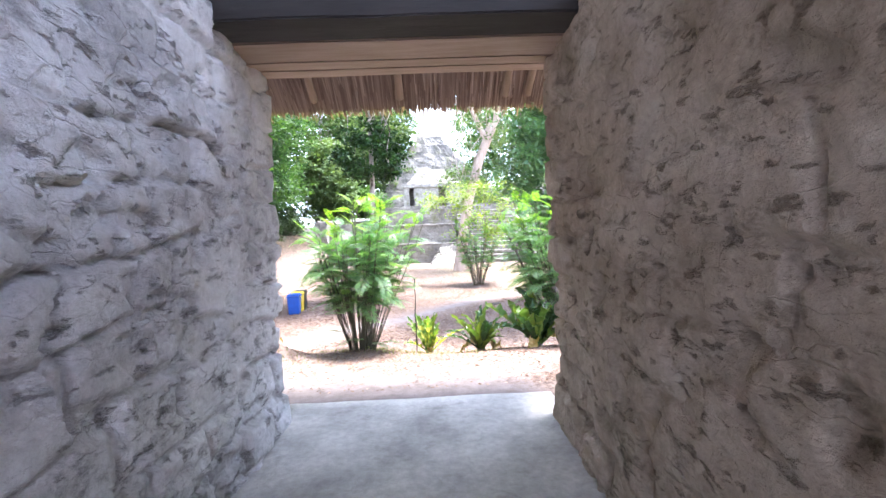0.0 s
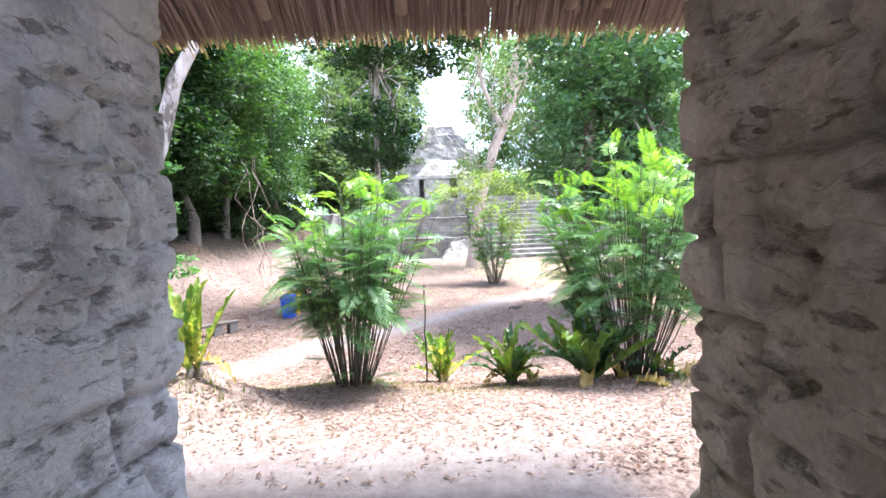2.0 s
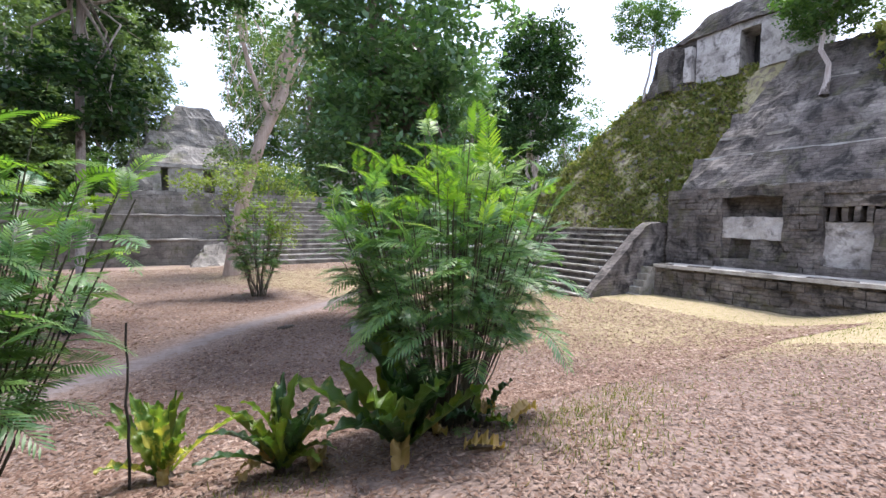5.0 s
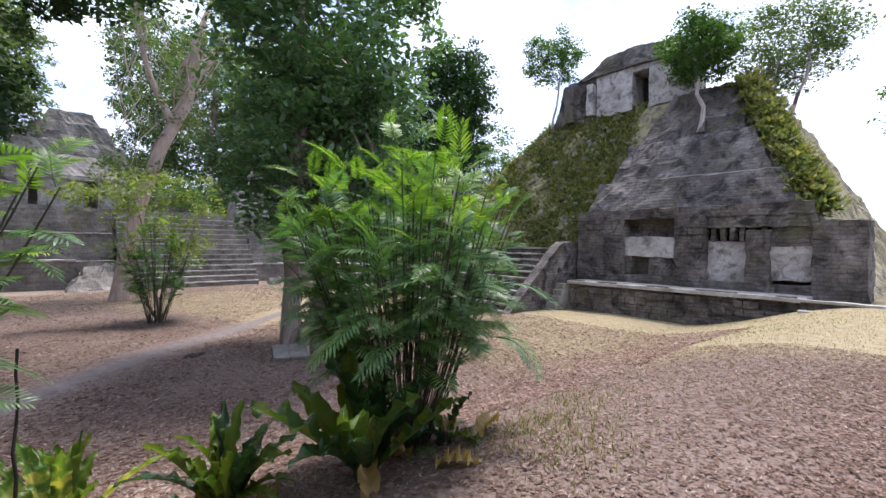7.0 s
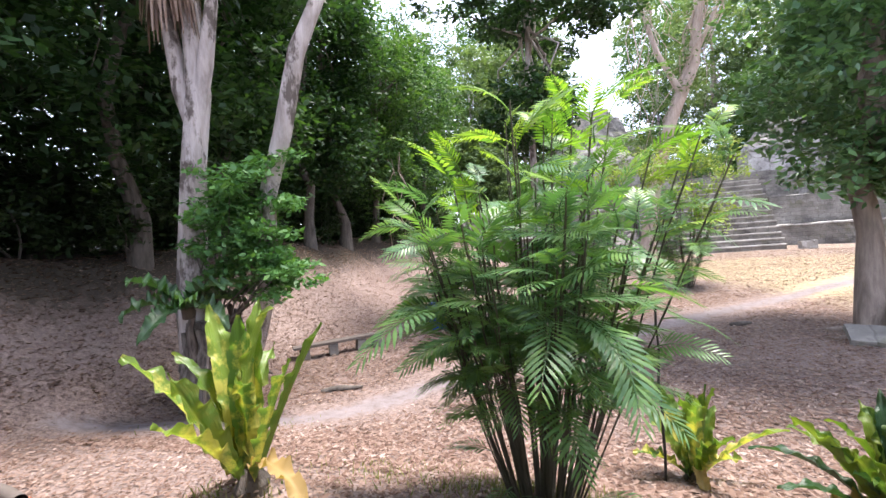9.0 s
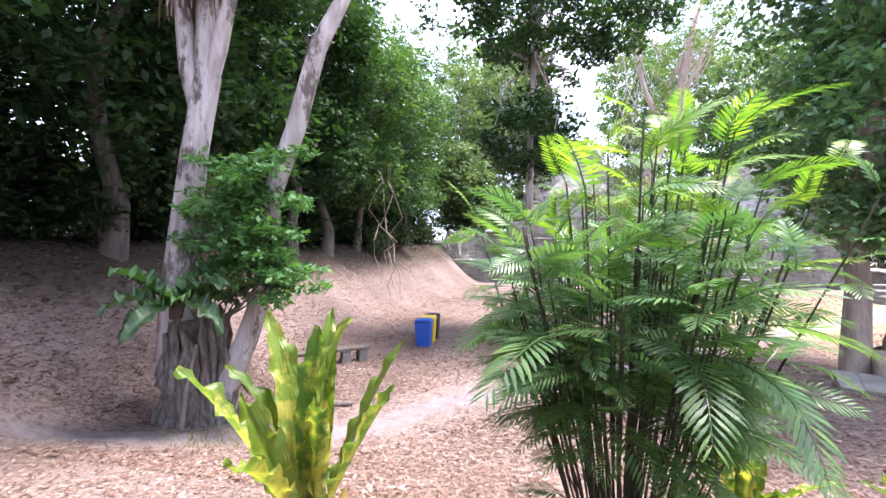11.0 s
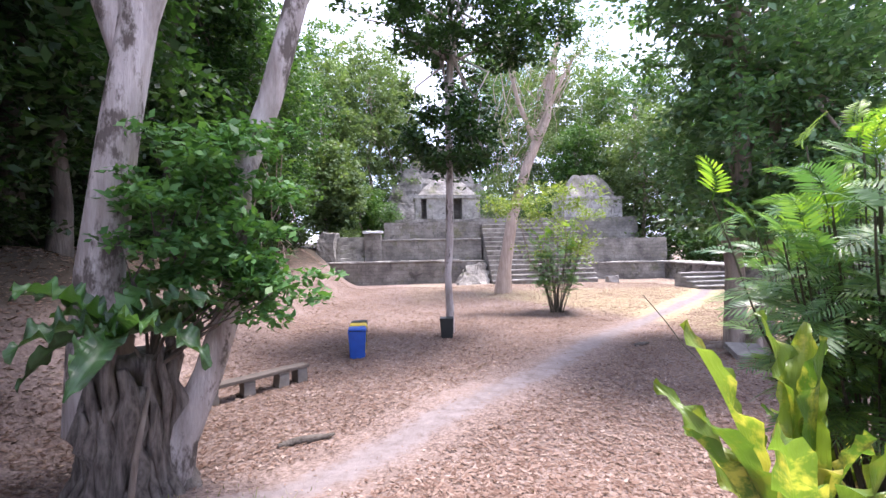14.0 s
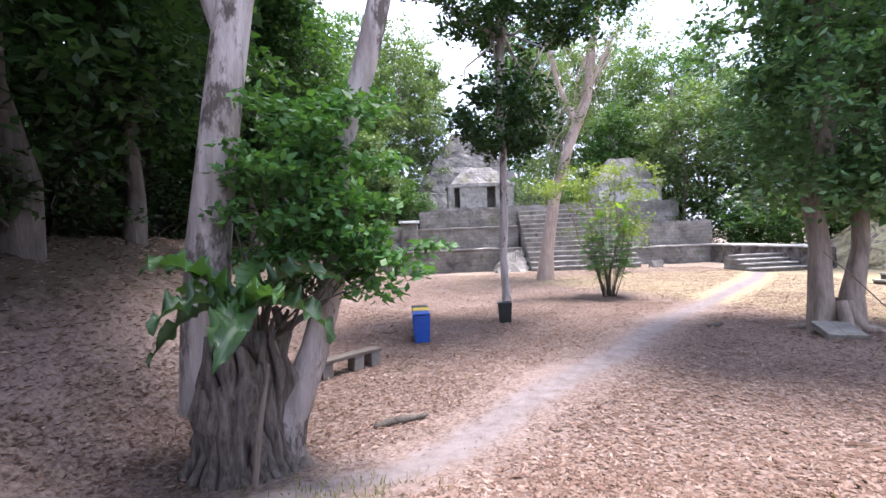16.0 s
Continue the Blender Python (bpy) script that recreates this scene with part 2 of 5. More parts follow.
STONE_TOP = stone_mat("pale_worn_stone", (0.22, 0.205, 0.185), (0.36, 0.34, 0.31), (0.52, 0.50, 0.46), 1.6, (0.12, 0.115, 0.1), (0.6, 0.75), bump=0.7)
STEP_STONE = stone_mat("weathered_step_stone", (0.15, 0.14, 0.125), (0.26, 0.245, 0.22), (0.40, 0.38, 0.34), 1.4, (0.08, 0.075, 0.065), (0.55, 0.72), moss=(0.12, 0.125, 0.06), bump=0.8)
STUCCO = stone_mat("flaking_pale_stucco", (0.24, 0.225, 0.215), (0.38, 0.36, 0.345), (0.50, 0.48, 0.46), 1.4, (0.11, 0.10, 0.095), (0.5, 0.66), bump=0.5)
TURF = stone_mat("grassed_rubble", (0.16, 0.145, 0.075), (0.29, 0.26, 0.145), (0.42, 0.38, 0.24), 1.6, (0.15, 0.12, 0.10), (0.5, 0.58), bump=1.0)
THATCH = wood_mat("dry_palm_thatch", (0.16, 0.10, 0.065), (0.42, 0.31, 0.22), (9, 1, 1), 3.0, 0.95)
STRAW = leaf_mat("thatch_straw", [(0.085, 0.055, 0.042), (0.18, 0.125, 0.10), (0.28, 0.205, 0.165), (0.38, 0.29, 0.24)], 0.9, glow=0.15, spec=0.1)
BEAM = wood_mat("smoke_black_beam_and_shade", (0.012, 0.011, 0.012), (0.05, 0.045, 0.045), (1, 7, 7), 2.0, 0.85)
PLANK = wood_mat("pale_lintel_wood", (0.24, 0.17, 0.13), (0.46, 0.36, 0.30), (0.8, 9, 9), 2.0, 0.85)
POLE = wood_mat("roof_pole_wood", (0.12, 0.08, 0.06), (0.30, 0.22, 0.17), (5, 1, 1), 2.0, 0.85)
OLDWOOD = wood_mat("grey_bench_wood", (0.06, 0.05, 0.042), (0.17, 0.14, 0.12), (2, 2, 6), 2.0, 0.9)
BARK_PALE = bark_mat("lichened_pale_bark", (0.24, 0.2, 0.18), (0.52, 0.47, 0.45), (0.11, 0.09, 0.078), 2.2)
BARK_BROWN = bark_mat("brown_bark", (0.14, 0.11, 0.09), (0.33, 0.27, 0.225))
BARK_DARK = bark_mat("dark_forest_bark", (0.045, 0.038, 0.032), (0.14, 0.12, 0.10))
BARK_STUMP = bark_mat("gnarled_stump_bark", (0.045, 0.036, 0.03), (0.25, 0.215, 0.19), None, 6.5)
BARK_RED = bark_mat("smooth_tan_bark", (0.30, 0.22, 0.18), (0.48, 0.38, 0.32))
CANE = bark_mat("palm_cane", (0.035, 0.035, 0.025), (0.13, 0.12, 0.075), None, 5.0)
LEAF_DARK = leaf_mat("dark_tree_leaf", [(0.010, 0.026, 0.012), (0.020, 0.050, 0.020), (0.035, 0.085, 0.028), (0.06, 0.12, 0.03)])
LEAF_MID = leaf_mat("mid_tree_leaf", [(0.025, 0.06, 0.02), (0.045, 0.105, 0.03), (0.075, 0.15, 0.04), (0.12, 0.2, 0.05)])
# paler, greyer greens: distance haze is mixed into the leaf colour
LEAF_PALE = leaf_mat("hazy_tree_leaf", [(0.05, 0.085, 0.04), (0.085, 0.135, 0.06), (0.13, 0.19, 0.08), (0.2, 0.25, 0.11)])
LEAF_LIME = leaf_mat("feathery_yellow_green_leaf", [(0.08, 0.12, 0.035), (0.14, 0.20, 0.05), (0.21, 0.27, 0.07), (0.30, 0.34, 0.10)], 0.5, "island", 0.4)
LEAF_SHRUB = leaf_mat("shrub_leaf", [(0.03, 0.09, 0.032), (0.055, 0.145, 0.045), (0.085, 0.20, 0.06), (0.14, 0.26, 0.07)])
# leaf green taken near black: the wood's inner shade is in the colour
LEAF_SHADE = leaf_mat("shade_toned_leaf", [(0.010, 0.020, 0.009), (0.018, 0.036, 0.013), (0.028, 0.055, 0.018), (0.05, 0.09, 0.025)])
# one frond leaf in two tones: top light and inner shade in the colour
FROND = leaf_mat("lit_palm_frond", [(0.05, 0.13, 0.03), (0.10, 0.21, 0.035), (0.19, 0.32, 0.045), (0.34, 0.44, 0.06)], 0.42, "object", 0.42)
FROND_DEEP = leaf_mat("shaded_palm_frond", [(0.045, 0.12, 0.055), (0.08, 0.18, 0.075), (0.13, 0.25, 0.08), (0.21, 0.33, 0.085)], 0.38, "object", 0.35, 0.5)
FROND_MANY = leaf_mat("lit_palm_leaflets", [(0.05, 0.13, 0.03), (0.10, 0.21, 0.035), (0.19, 0.32, 0.045), (0.34, 0.44, 0.06)], 0.42, "island", 0.42)
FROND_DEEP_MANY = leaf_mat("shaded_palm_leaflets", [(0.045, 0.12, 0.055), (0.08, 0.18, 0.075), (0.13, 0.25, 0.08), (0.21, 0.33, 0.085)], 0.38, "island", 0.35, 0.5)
LEAF_TWIN = leaf_mat("blue_green_tree_leaf", [(0.035, 0.09, 0.05), (0.07, 0.15, 0.075), (0.11, 0.21, 0.095), (0.16, 0.27, 0.115)], 0.35, "island", 0.4, 0.6)
NEST = leaf_mat("nest_fern_leaf", [(0.035, 0.085, 0.02), (0.07, 0.14, 0.03), (0.13, 0.21, 0.035), (0.25, 0.29, 0.05)], 0.35, "object", 0.35, 0.5, (0.16, 0.2, 0.04))
NEST_PALE = leaf_mat("sunlit_nest_fern_leaf", [(0.06, 0.13, 0.03), (0.10, 0.19, 0.04), (0.17, 0.26, 0.05), (0.3, 0.34, 0.06)], 0.3, "object", 0.4, 0.5, (0.5, 0.47, 0.12))
NEST_DARK = leaf_mat("deep_green_nest_fern_leaf", [(0.02, 0.06, 0.022), (0.04, 0.095, 0.035), (0.065, 0.13, 0.045)], 0.35, "object", 0.3, 0.5, (0.035, 0.07, 0.03))
LEAF_STUMP = leaf_mat("fresh_nest_fern_leaf", [(0.05, 0.13, 0.04), (0.08, 0.19, 0.05), (0.13, 0.25, 0.06)], 0.35, "object", 0.35, 0.5, (0.06, 0.14, 0.04))
LEAF_DRY = leaf_mat("dry_yellow_leaf", [(0.30, 0.21, 0.10), (0.42, 0.29, 0.10), (0.36, 0.27, 0.18)], 0.6, "object", 0.3)
LITTER = leaf_mat("fallen_leaf", [(0.04, 0.025, 0.02), (0.11, 0.066, 0.05), (0.19, 0.122, 0.094), (0.29, 0.21, 0.172), (0.58, 0.50, 0.45)], 0.8, glow=0.1, spec=0.15)
GRASSY = leaf_mat("short_grass_blade", [(0.06, 0.10, 0.03), (0.13, 0.17, 0.05), (0.26, 0.26, 0.10), (0.36, 0.31, 0.16)], 0.7, glow=0.3)
BLUE = plain_mat("blue_bin_plastic", (0.012, 0.075, 0.36), 0.45)
YELLOW = plain_mat("yellow_bin_plastic", (0.68, 0.48, 0.04), 0.5)
BLACK = plain_mat("black_bin_plastic", (0.016, 0.02, 0.02), 0.5)
WHITE_SHEET = plain_mat("white_sheeting", (0.72, 0.74, 0.74), 0.6)
TERRACOTTA = plain_mat("terracotta_brick", (0.36, 0.13, 0.07), 0.85)
CORD = plain_mat("dark_cord", (0.03, 0.027, 0.022), 0.8)

# ---- mesh helpers ----
def mesh_ob(name, verts, faces, material, parent=None, label="", smooth=False, at=None):
    """One mesh object out of vertices and faces; at: its place under the parent."""
    me = bpy.data.meshes.new(name)
    if isinstance(faces, np.ndarray):
        v, f = np.asarray(verts, np.float32), np.asarray(faces, np.int32)
        me.vertices.add(len(v))
        me.vertices.foreach_set("co", v.ravel())
        me.loops.add(f.size)
        me.loops.foreach_set("vertex_index", f.ravel())
        me.polygons.add(len(f))
        me.polygons.foreach_set("loop_start", np.arange(0, f.size, f.shape[1], dtype=np.int32))
        me.update(calc_edges=True)
    else:
        me.from_pydata([tuple(map(float, p)) for p in verts], [], [tuple(map(int, q)) for q in faces])
        me.update()
    me.materials.append(material)
    if smooth:
        me.polygons.foreach_set("use_smooth", [True] * len(me.polygons))
    return link(name, me, parent, label, at)


def link(name, me, parent=None, label="", at=None):
    ob = new(name, me)
    if parent:
        ob.parent = parent
    if at is not None:
        ob.matrix_basis = at if isinstance(at, Matrix) else Matrix.Translation(at)
    return tagged(ob, label)


def part(name, bm, material, parent, label=""):
    me = bpy.data.meshes.new(name)
    bm.to_mesh(me)
    bm.free()
    me.materials.append(material)
    return link(name, me, parent, label)


def root(name, x, y, z, label, category, group="", turn=0):
    return tagged(new_at(name, pose(x, y, z, 0, 0, turn)), label, category, group)


def new_at(name, m):
    ob = new(name)
    ob.empty_display_size = 0.2
    ob.matrix_basis = m
    return ob


def rough_box(x0, x1, y0, y1, z0, z1, res=0.35, amp=0.05, freq=1.2, batter=(0, 0, 0, 0), wild=0.0):
    """A worn block: each face a grid, pushed in and out by noise. batter: how far the top is drawn in at x0, x1, y0, y1."""
    vs, fs, seen = [], [], {}
    lo, size = Vector((x0, y0, z0)), Vector((x1 - x0, y1 - y0, z1 - z0))
    for ax in range(3):
        u, w = (ax + 1) % 3, (ax + 2) % 3
        nu, nw = max(1, math.ceil(size[u] / res)), max(1, math.ceil(size[w] / res))
        for side in (0, 1):
            grid = []
            for i in range(nu + 1):
                for j in range(nw + 1):
                    p = Vector((0, 0, 0))
                    p[ax], p[u], p[w] = side, i / nu, j / nw
                    key = (round(p.x, 5), round(p.y, 5), round(p.z, 5))
                    grid.append(seen.setdefault(key, len(vs)))
                    if grid[-1] < len(vs):
                        continue
                    q = Vector([lo[k] + p[k] * size[k] for k in range(3)])
                    q.x += p.z * (batter[0] * (1 - p.x) - batter[1] * p.x)
                    q.y += p.z * (batter[2] * (1 - p.y) - batter[3] * p.y)
                    d = noise.noise_vector(q * freq) * amp + noise.noise_vector(q * freq * 4.1) * amp * 0.45
                    if wild:
                        d.z += wild * p.z * noise.noise(Vector((q.x * 0.6, q.y * 0.6, 3.3)))
                    vs.append(q + d)
            for i in range(nu):
                for j in range(nw):
                    a = i * (nw + 1) + j
                    f = (grid[a], grid[a + nw + 1], grid[a + nw + 2], grid[a + 1])
                    fs.append(f if side else f[::-1])
    return vs, fs


def join(*pieces):
    vs, fs = [], []
    for v, f in pieces:
        fs += [tuple(k + len(vs) for k in q) for q in f]
        vs += list(v)
    return vs, fs


def tube(points, radii, sides=8, lump=0.0, cap=True):
    """A tapered round limb through the points."""
    pts = [Vector(p) for p in points]
    vs, fs = [], []
    side = Vector((1, 0, 0))
    for i, (p, r) in enumerate(zip(pts, radii)):
        d = (pts[min(i + 1, len(pts) - 1)] - pts[max(i - 1, 0)]).normalized()
        side = (side - d * side.dot(d)).normalized() if abs(d.dot(side)) < 0.98 else d.orthogonal().normalized()
        other = d.cross(side)
        for k in range(sides):
            a = math.tau * k / sides
            q = side * math.cos(a) + other * math.sin(a)
            rr = r * (1 + lump * noise.noise((p + q * 1.3) * 1.9))
            vs.append(p + q * rr)
    for i in range(len(pts) - 1):
        for k in range(sides):
            a, b = i * sides + k, i * sides + (k + 1) % sides
            fs.append((a, b, b + sides, a + sides))
    if cap:
        fs.append(tuple(range((len(pts) - 1) * sides, len(pts) * sides)))
    return vs, fs


def bend(a, b, n=7, sway=0.1, seed=0):
    """Points from a to b along a slightly crooked line."""
    r = random.Random(seed)
    a, b = Vector(a), Vector(b)
    out = []
    for i in range(n):
        t = i / (n - 1)
        w = sway * math.sin(math.pi * t)
        out.append(a.lerp(b, t) + Vector((r.uniform(-w, w), r.uniform(-w, w), r.uniform(-w, w) * 0.3)))
    return out


def leaf_cloud(centres, spread, per, size, rng, flat=0.6, droop=0.3):
    """Leaves as small folded blades around each centre: returns vertices and quads."""
    c = np.repeat(np.asarray(centres, float), per, axis=0)
    s = np.repeat(np.broadcast_to(np.asarray(spread, float), (len(centres),)), per)
    n = len(c)
    g = rng.normal(size=(n, 3))
    g /= np.linalg.norm(g, axis=1)[:, None] + 1e-9
    rad = rng.random(n) ** 0.5
    p = c + g * (rad * s)[:, None] * np.array([1, 1, flat])
    d = rng.normal(size=(n, 3))
    d[:, 2] = d[:, 2] * 0.5 - droop
    d /= np.linalg.norm(d, axis=1)[:, None] + 1e-9
    up = rng.normal(size=(n, 3)) * 0.55 + np.array([0, 0, 1.0])
    side = np.cross(d, up)
    side /= np.linalg.norm(side, axis=1)[:, None] + 1e-9
    nor = np.cross(side, d)
    ln = size * rng.uniform(0.6, 1.35, n)[:, None]
    wd = ln * rng.uniform(0.2, 0.32, n)[:, None]
    mid = p + d * ln * 0.45
    v = np.stack([p, mid + side * wd - nor * wd * 0.3, p + d * ln, mid - side * wd - nor * wd * 0.3], axis=1).reshape(-1, 3)
    return v, np.arange(4 * n, dtype=np.int32).reshape(-1, 4)


def crown_points(rng, centre, radii, count, hollow=0.35, ragged=0.35, seed=0):
    """Clump centres inside a lumpy ellipsoid, denser near its skin."""
    out = []
    centre, radii = np.array(centre, float), np.array(radii, float)
    while len(out) < count:
        g = rng.normal(size=3)
        g /= np.linalg.norm(g)
        r = hollow + (1 - hollow) * rng.random() ** 0.6
        lump = 1 + ragged * noise.noise(Vector(g * 1.8) + Vector((seed * 3.1, 0, seed)))
        out.append(centre + g * radii * r * lump)
    return np.array(out)


def tree(name, x, y, z, label, trunks, crowns, bark, leaf, seed, size=0.2, per=60, clump=0.7, limbs=6, group="", hollow=0.35):
    """trunks: lists of (points, radii) from the base; crowns: (centre, radii, clumps), all from the base."""
    r, rng = random.Random(seed), np.random.default_rng(seed)
    t = root(name, x, y, z, label, "tree", group)
    tops = []
    for pts, radii in trunks:
        v, f = tube(pts, radii, 10, 0.25)
        mesh_ob("trunk", v, f, bark, t, smooth=True)
        tops.append((Vector(pts[-1]), radii[-1], Vector(pts[len(pts) // 2])))
    for k, (c, rad, count) in enumerate(crowns):
        pts = crown_points(rng, c, rad, count, hollow, seed=seed + k)
        for i in range(limbs):
            top, tr, mid = tops[r.randrange(len(tops))]
            start = mid.lerp(top, r.uniform(0.3, 1.0))
            end = Vector(pts[r.randrange(len(pts))])
            v, f = tube(bend(start, end, 6, (end - start).length * 0.1, seed * 31 + i), [tr * (0.75 - 0.12 * j) for j in range(6)], 6)
            mesh_ob("limb", v, f, bark, t, smooth=True)
        v, f = leaf_cloud(pts, rng.uniform(0.6, 1.25, len(pts)) * clump, per, size, rng)
        mesh_ob("crown", v, f, leaf, t)
    return t


def smooth01(a):
    a = np.clip(a, 0, 1)
    return a * a * (3 - 2 * a)

# ---- ground ----
TRACK = [(-7.6, 10.2), (-5.2, 11.5), (-3.6, 13.3), (-1.3, 15.5), (2.1, 19.3), (6.4, 23.3), (9.5, 26.4), (12.0, 28.9), (15.0, 32.5)]


def bank_foot(y):
    return np.interp(y, [-40, 4, 10, 17, 23.5, 30, 35, 60], [-7.2, -7.4, -7.3, -7.0, -7.7, -7.1, -6.6, -9])


def ground_z(x, y):
    """Height of the ground: the building's low platform, the court below it, and the wooded bank."""
    x, y = np.asarray(x, float), np.asarray(y, float)
    z = -1.1 * smooth01((y - 7.2) / 5.3) - 0.15 * smooth01((y - 14) / 10) - 0.1 * smooth01((x - 6) / 8) * smooth01((y - 6) / 4)
    w = bank_foot(y) - x
    z = z + 2.75 * smooth01(w / 4.2) + 0.05 * np.clip(w - 4, 0, 60)
    z = z + 0.38 * np.exp(-((x + 2.72) ** 2 + (y - 8.08) ** 2) / 0.4) + 0.14 * np.exp(-((x + 1.26) ** 2 + (y - 9.1) ** 2) / 0.5)
    far = smooth01((np.hypot(x - 2, y - 20) - 14) / 20)
    z = z + 0.04 * np.sin(x * 0.9 + 1.3 * np.sin(y * 0.5)) * np.cos(y * 0.7) * (1 - far * 0.5) * smooth01((y - 6.6) / 2)
    return z + 0.014 * np.sin(x * 2.7 + y * 1.1) * np.sin(y * 2.3 - x) * smooth01((y - 7) / 2)


def gz(x, y):
    return float(ground_z(x, y))


def track_distance(x, y):
    best = np.full(np.shape(x), 1e9)
    for (ax, ay), (bx, by) in zip(TRACK, TRACK[1:]):
        dx, dy = bx - ax, by - ay
        t = np.clip(((x - ax) * dx + (y - ay) * dy) / (dx * dx + dy * dy), 0, 1)
        best = np.minimum(best, np.hypot(x - ax - t * dx, y - ay - t * dy))
    return best


def stretch(fine0, fine1, step, far):
    mid = np.arange(fine0, fine1 + 1e-6, step)
    grow = step * np.cumsum(1.28 ** np.arange(1, 60))
    grow = grow[grow < far]
    return np.concatenate([(fine0 - grow)[::-1], mid, fine1 + grow])


gx, gy = stretch(-14, 22, 0.22, 1800), stretch(4, 40, 0.22, 1800)
XX, YY = np.meshgrid(gx, gy, indexing="ij")
ZZ = ground_z(XX, YY)
gv = np.stack([XX, YY, ZZ], axis=-1).reshape(-1, 3)
ii = np.arange(len(gx) * len(gy), dtype=np.int32).reshape(len(gx), len(gy))
gf = np.stack([ii[:-1, :-1], ii[1:, :-1], ii[1:, 1:], ii[:-1, 1:]], axis=-1).reshape(-1, 4)
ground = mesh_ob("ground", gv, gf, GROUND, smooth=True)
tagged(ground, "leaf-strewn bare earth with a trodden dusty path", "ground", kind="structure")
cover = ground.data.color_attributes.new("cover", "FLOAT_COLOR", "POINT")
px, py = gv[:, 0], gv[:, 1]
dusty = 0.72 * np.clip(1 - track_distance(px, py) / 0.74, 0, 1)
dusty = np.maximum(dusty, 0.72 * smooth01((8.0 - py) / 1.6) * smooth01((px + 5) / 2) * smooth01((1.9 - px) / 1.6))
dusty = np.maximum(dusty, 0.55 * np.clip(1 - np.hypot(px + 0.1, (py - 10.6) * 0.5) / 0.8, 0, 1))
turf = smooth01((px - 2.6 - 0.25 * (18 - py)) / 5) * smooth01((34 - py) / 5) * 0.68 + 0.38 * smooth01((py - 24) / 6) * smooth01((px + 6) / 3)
# painted canopy shade, deepening up the wooded bank
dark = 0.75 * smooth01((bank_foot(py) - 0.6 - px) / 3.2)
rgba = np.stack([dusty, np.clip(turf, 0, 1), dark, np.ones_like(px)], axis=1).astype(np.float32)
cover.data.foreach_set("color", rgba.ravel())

# ---- the building with its passage ----
def wall_block(name, x0, x1, y0, y1, z1, face, material, label):
    """A thick rubble wall; its face towards the passage is modelled stone by stone under flaking limewash."""
    vs, fs = rough_box(x0, x1, y0, y1, -0.3, z1, 0.5, 0.0)
    keep = [f for f in fs if not all(abs(vs[k].x - face) < 0.01 for k in f) and not all(abs(vs[k].y - y1) < 0.01 for k in f)]
    sign = 1 if face < 0 else -1
    out, faces = list(vs), keep
    nu, nw = 260, 150
    rows = []
    seedv = Vector((face * 3, 0, 0))
    run = (y1 - y0 - 0.06) + 0.9
    base = len(out)
    for i in range(nu + 1):
        s = (i / nu) ** 0.8 * run
        for j in range(nw + 1):
            z = -0.3 + (z1 + 0.3) * j / nw
            if s < y1 - y0 - 0.12:
                p, nrm = Vector((face, y0 + s, z)), Vector((sign, 0, 0))
            else:
                u = s - (y1 - y0 - 0.12)
                a = min(u / 0.2, 1) * math.pi / 2
                p = Vector((face - sign * 0.12 * (1 - math.cos(a)) - sign * max(0, u - 0.2), y1 - 0.12 + 0.12 * math.sin(a), z))
                nrm = Vector((sign * math.cos(a), math.sin(a), 0))
            q = p + seedv
            wob = q + noise.noise_vector(q * 1.4) * 0.16
            course = wob.z / 0.34
            row = math.floor(course)
            cell = (wob.y - wob.x * 0.9) / (0.5 + 0.12 * math.sin(row * 7.3)) + 0.47 * (row % 2)
            fu, fw = cell - math.floor(cell), course - row
            joint = min(fu, 1 - fu, fw * 0.75, (1 - fw) * 0.75)
            bare = noise.noise(q * 0.75 + Vector((0, 0, 9))) + 0.35 * noise.noise(q * 2.2) + 0.35 * max(0, (p.y - y1 + 1.3))
            bare = min(1, max(0, (bare + 0.2) * 2.2))
            proud = 0.06 * noise.noise(Vector((math.floor(cell) * 3.7, row * 5.1, face)))
            d = 0.04 * noise.noise(q * 0.9) + 0.014 * noise.noise(q * 4.5) + 0.010 * noise.noise(q * 13)
            d += bare * (proud - 0.06 * max(0, 1 - joint / 0.06))
            chip = noise.noise(Vector((q.x, q.y * 1.3, q.z * 2.2)) * 2.6 + Vector((4, 4, 4)))
            d -= 0.04 * min(1, max(0, (chip - 0.16) * 22))
            d += 0.12 * max(0, 0.35 - z) ** 1.5 * (1 if sign > 0 else 0.8)
            out.append(p + nrm * d)
    for i in range(nu):
        for j in range(nw):
            a = base + i * (nw + 1) + j
            f = (a, a + nw + 1, a + nw + 2, a + 1)
            faces.append(f if sign < 0 else f[::-1])
    ob = mesh_ob(name, out, faces, material, smooth=True)
    return tagged(ob, label, "wall", kind="structure")


wall_block("wall_west", -3.4, -1.50, -1.6, 6.05, 3.36, -1.50, PLASTER_L, "thick rubble wall with flaking grey limewash and dark stains")
wall_block("wall_east", 0.98, 2.9, -1.6, 5.85, 3.36, 0.98, PLASTER_R, "thick rubble wall with brownish worn limewash and mossy foot")
v, f = rough_box(-1.62, 1.1, -1.7, 6.35, -0.25, 0.012, 0.16, 0.012, 1.5)
tagged(mesh_ob("floor", v, f, FLOOR, smooth=True), "dusty trodden lime floor of the passage", "floor", kind="structure")


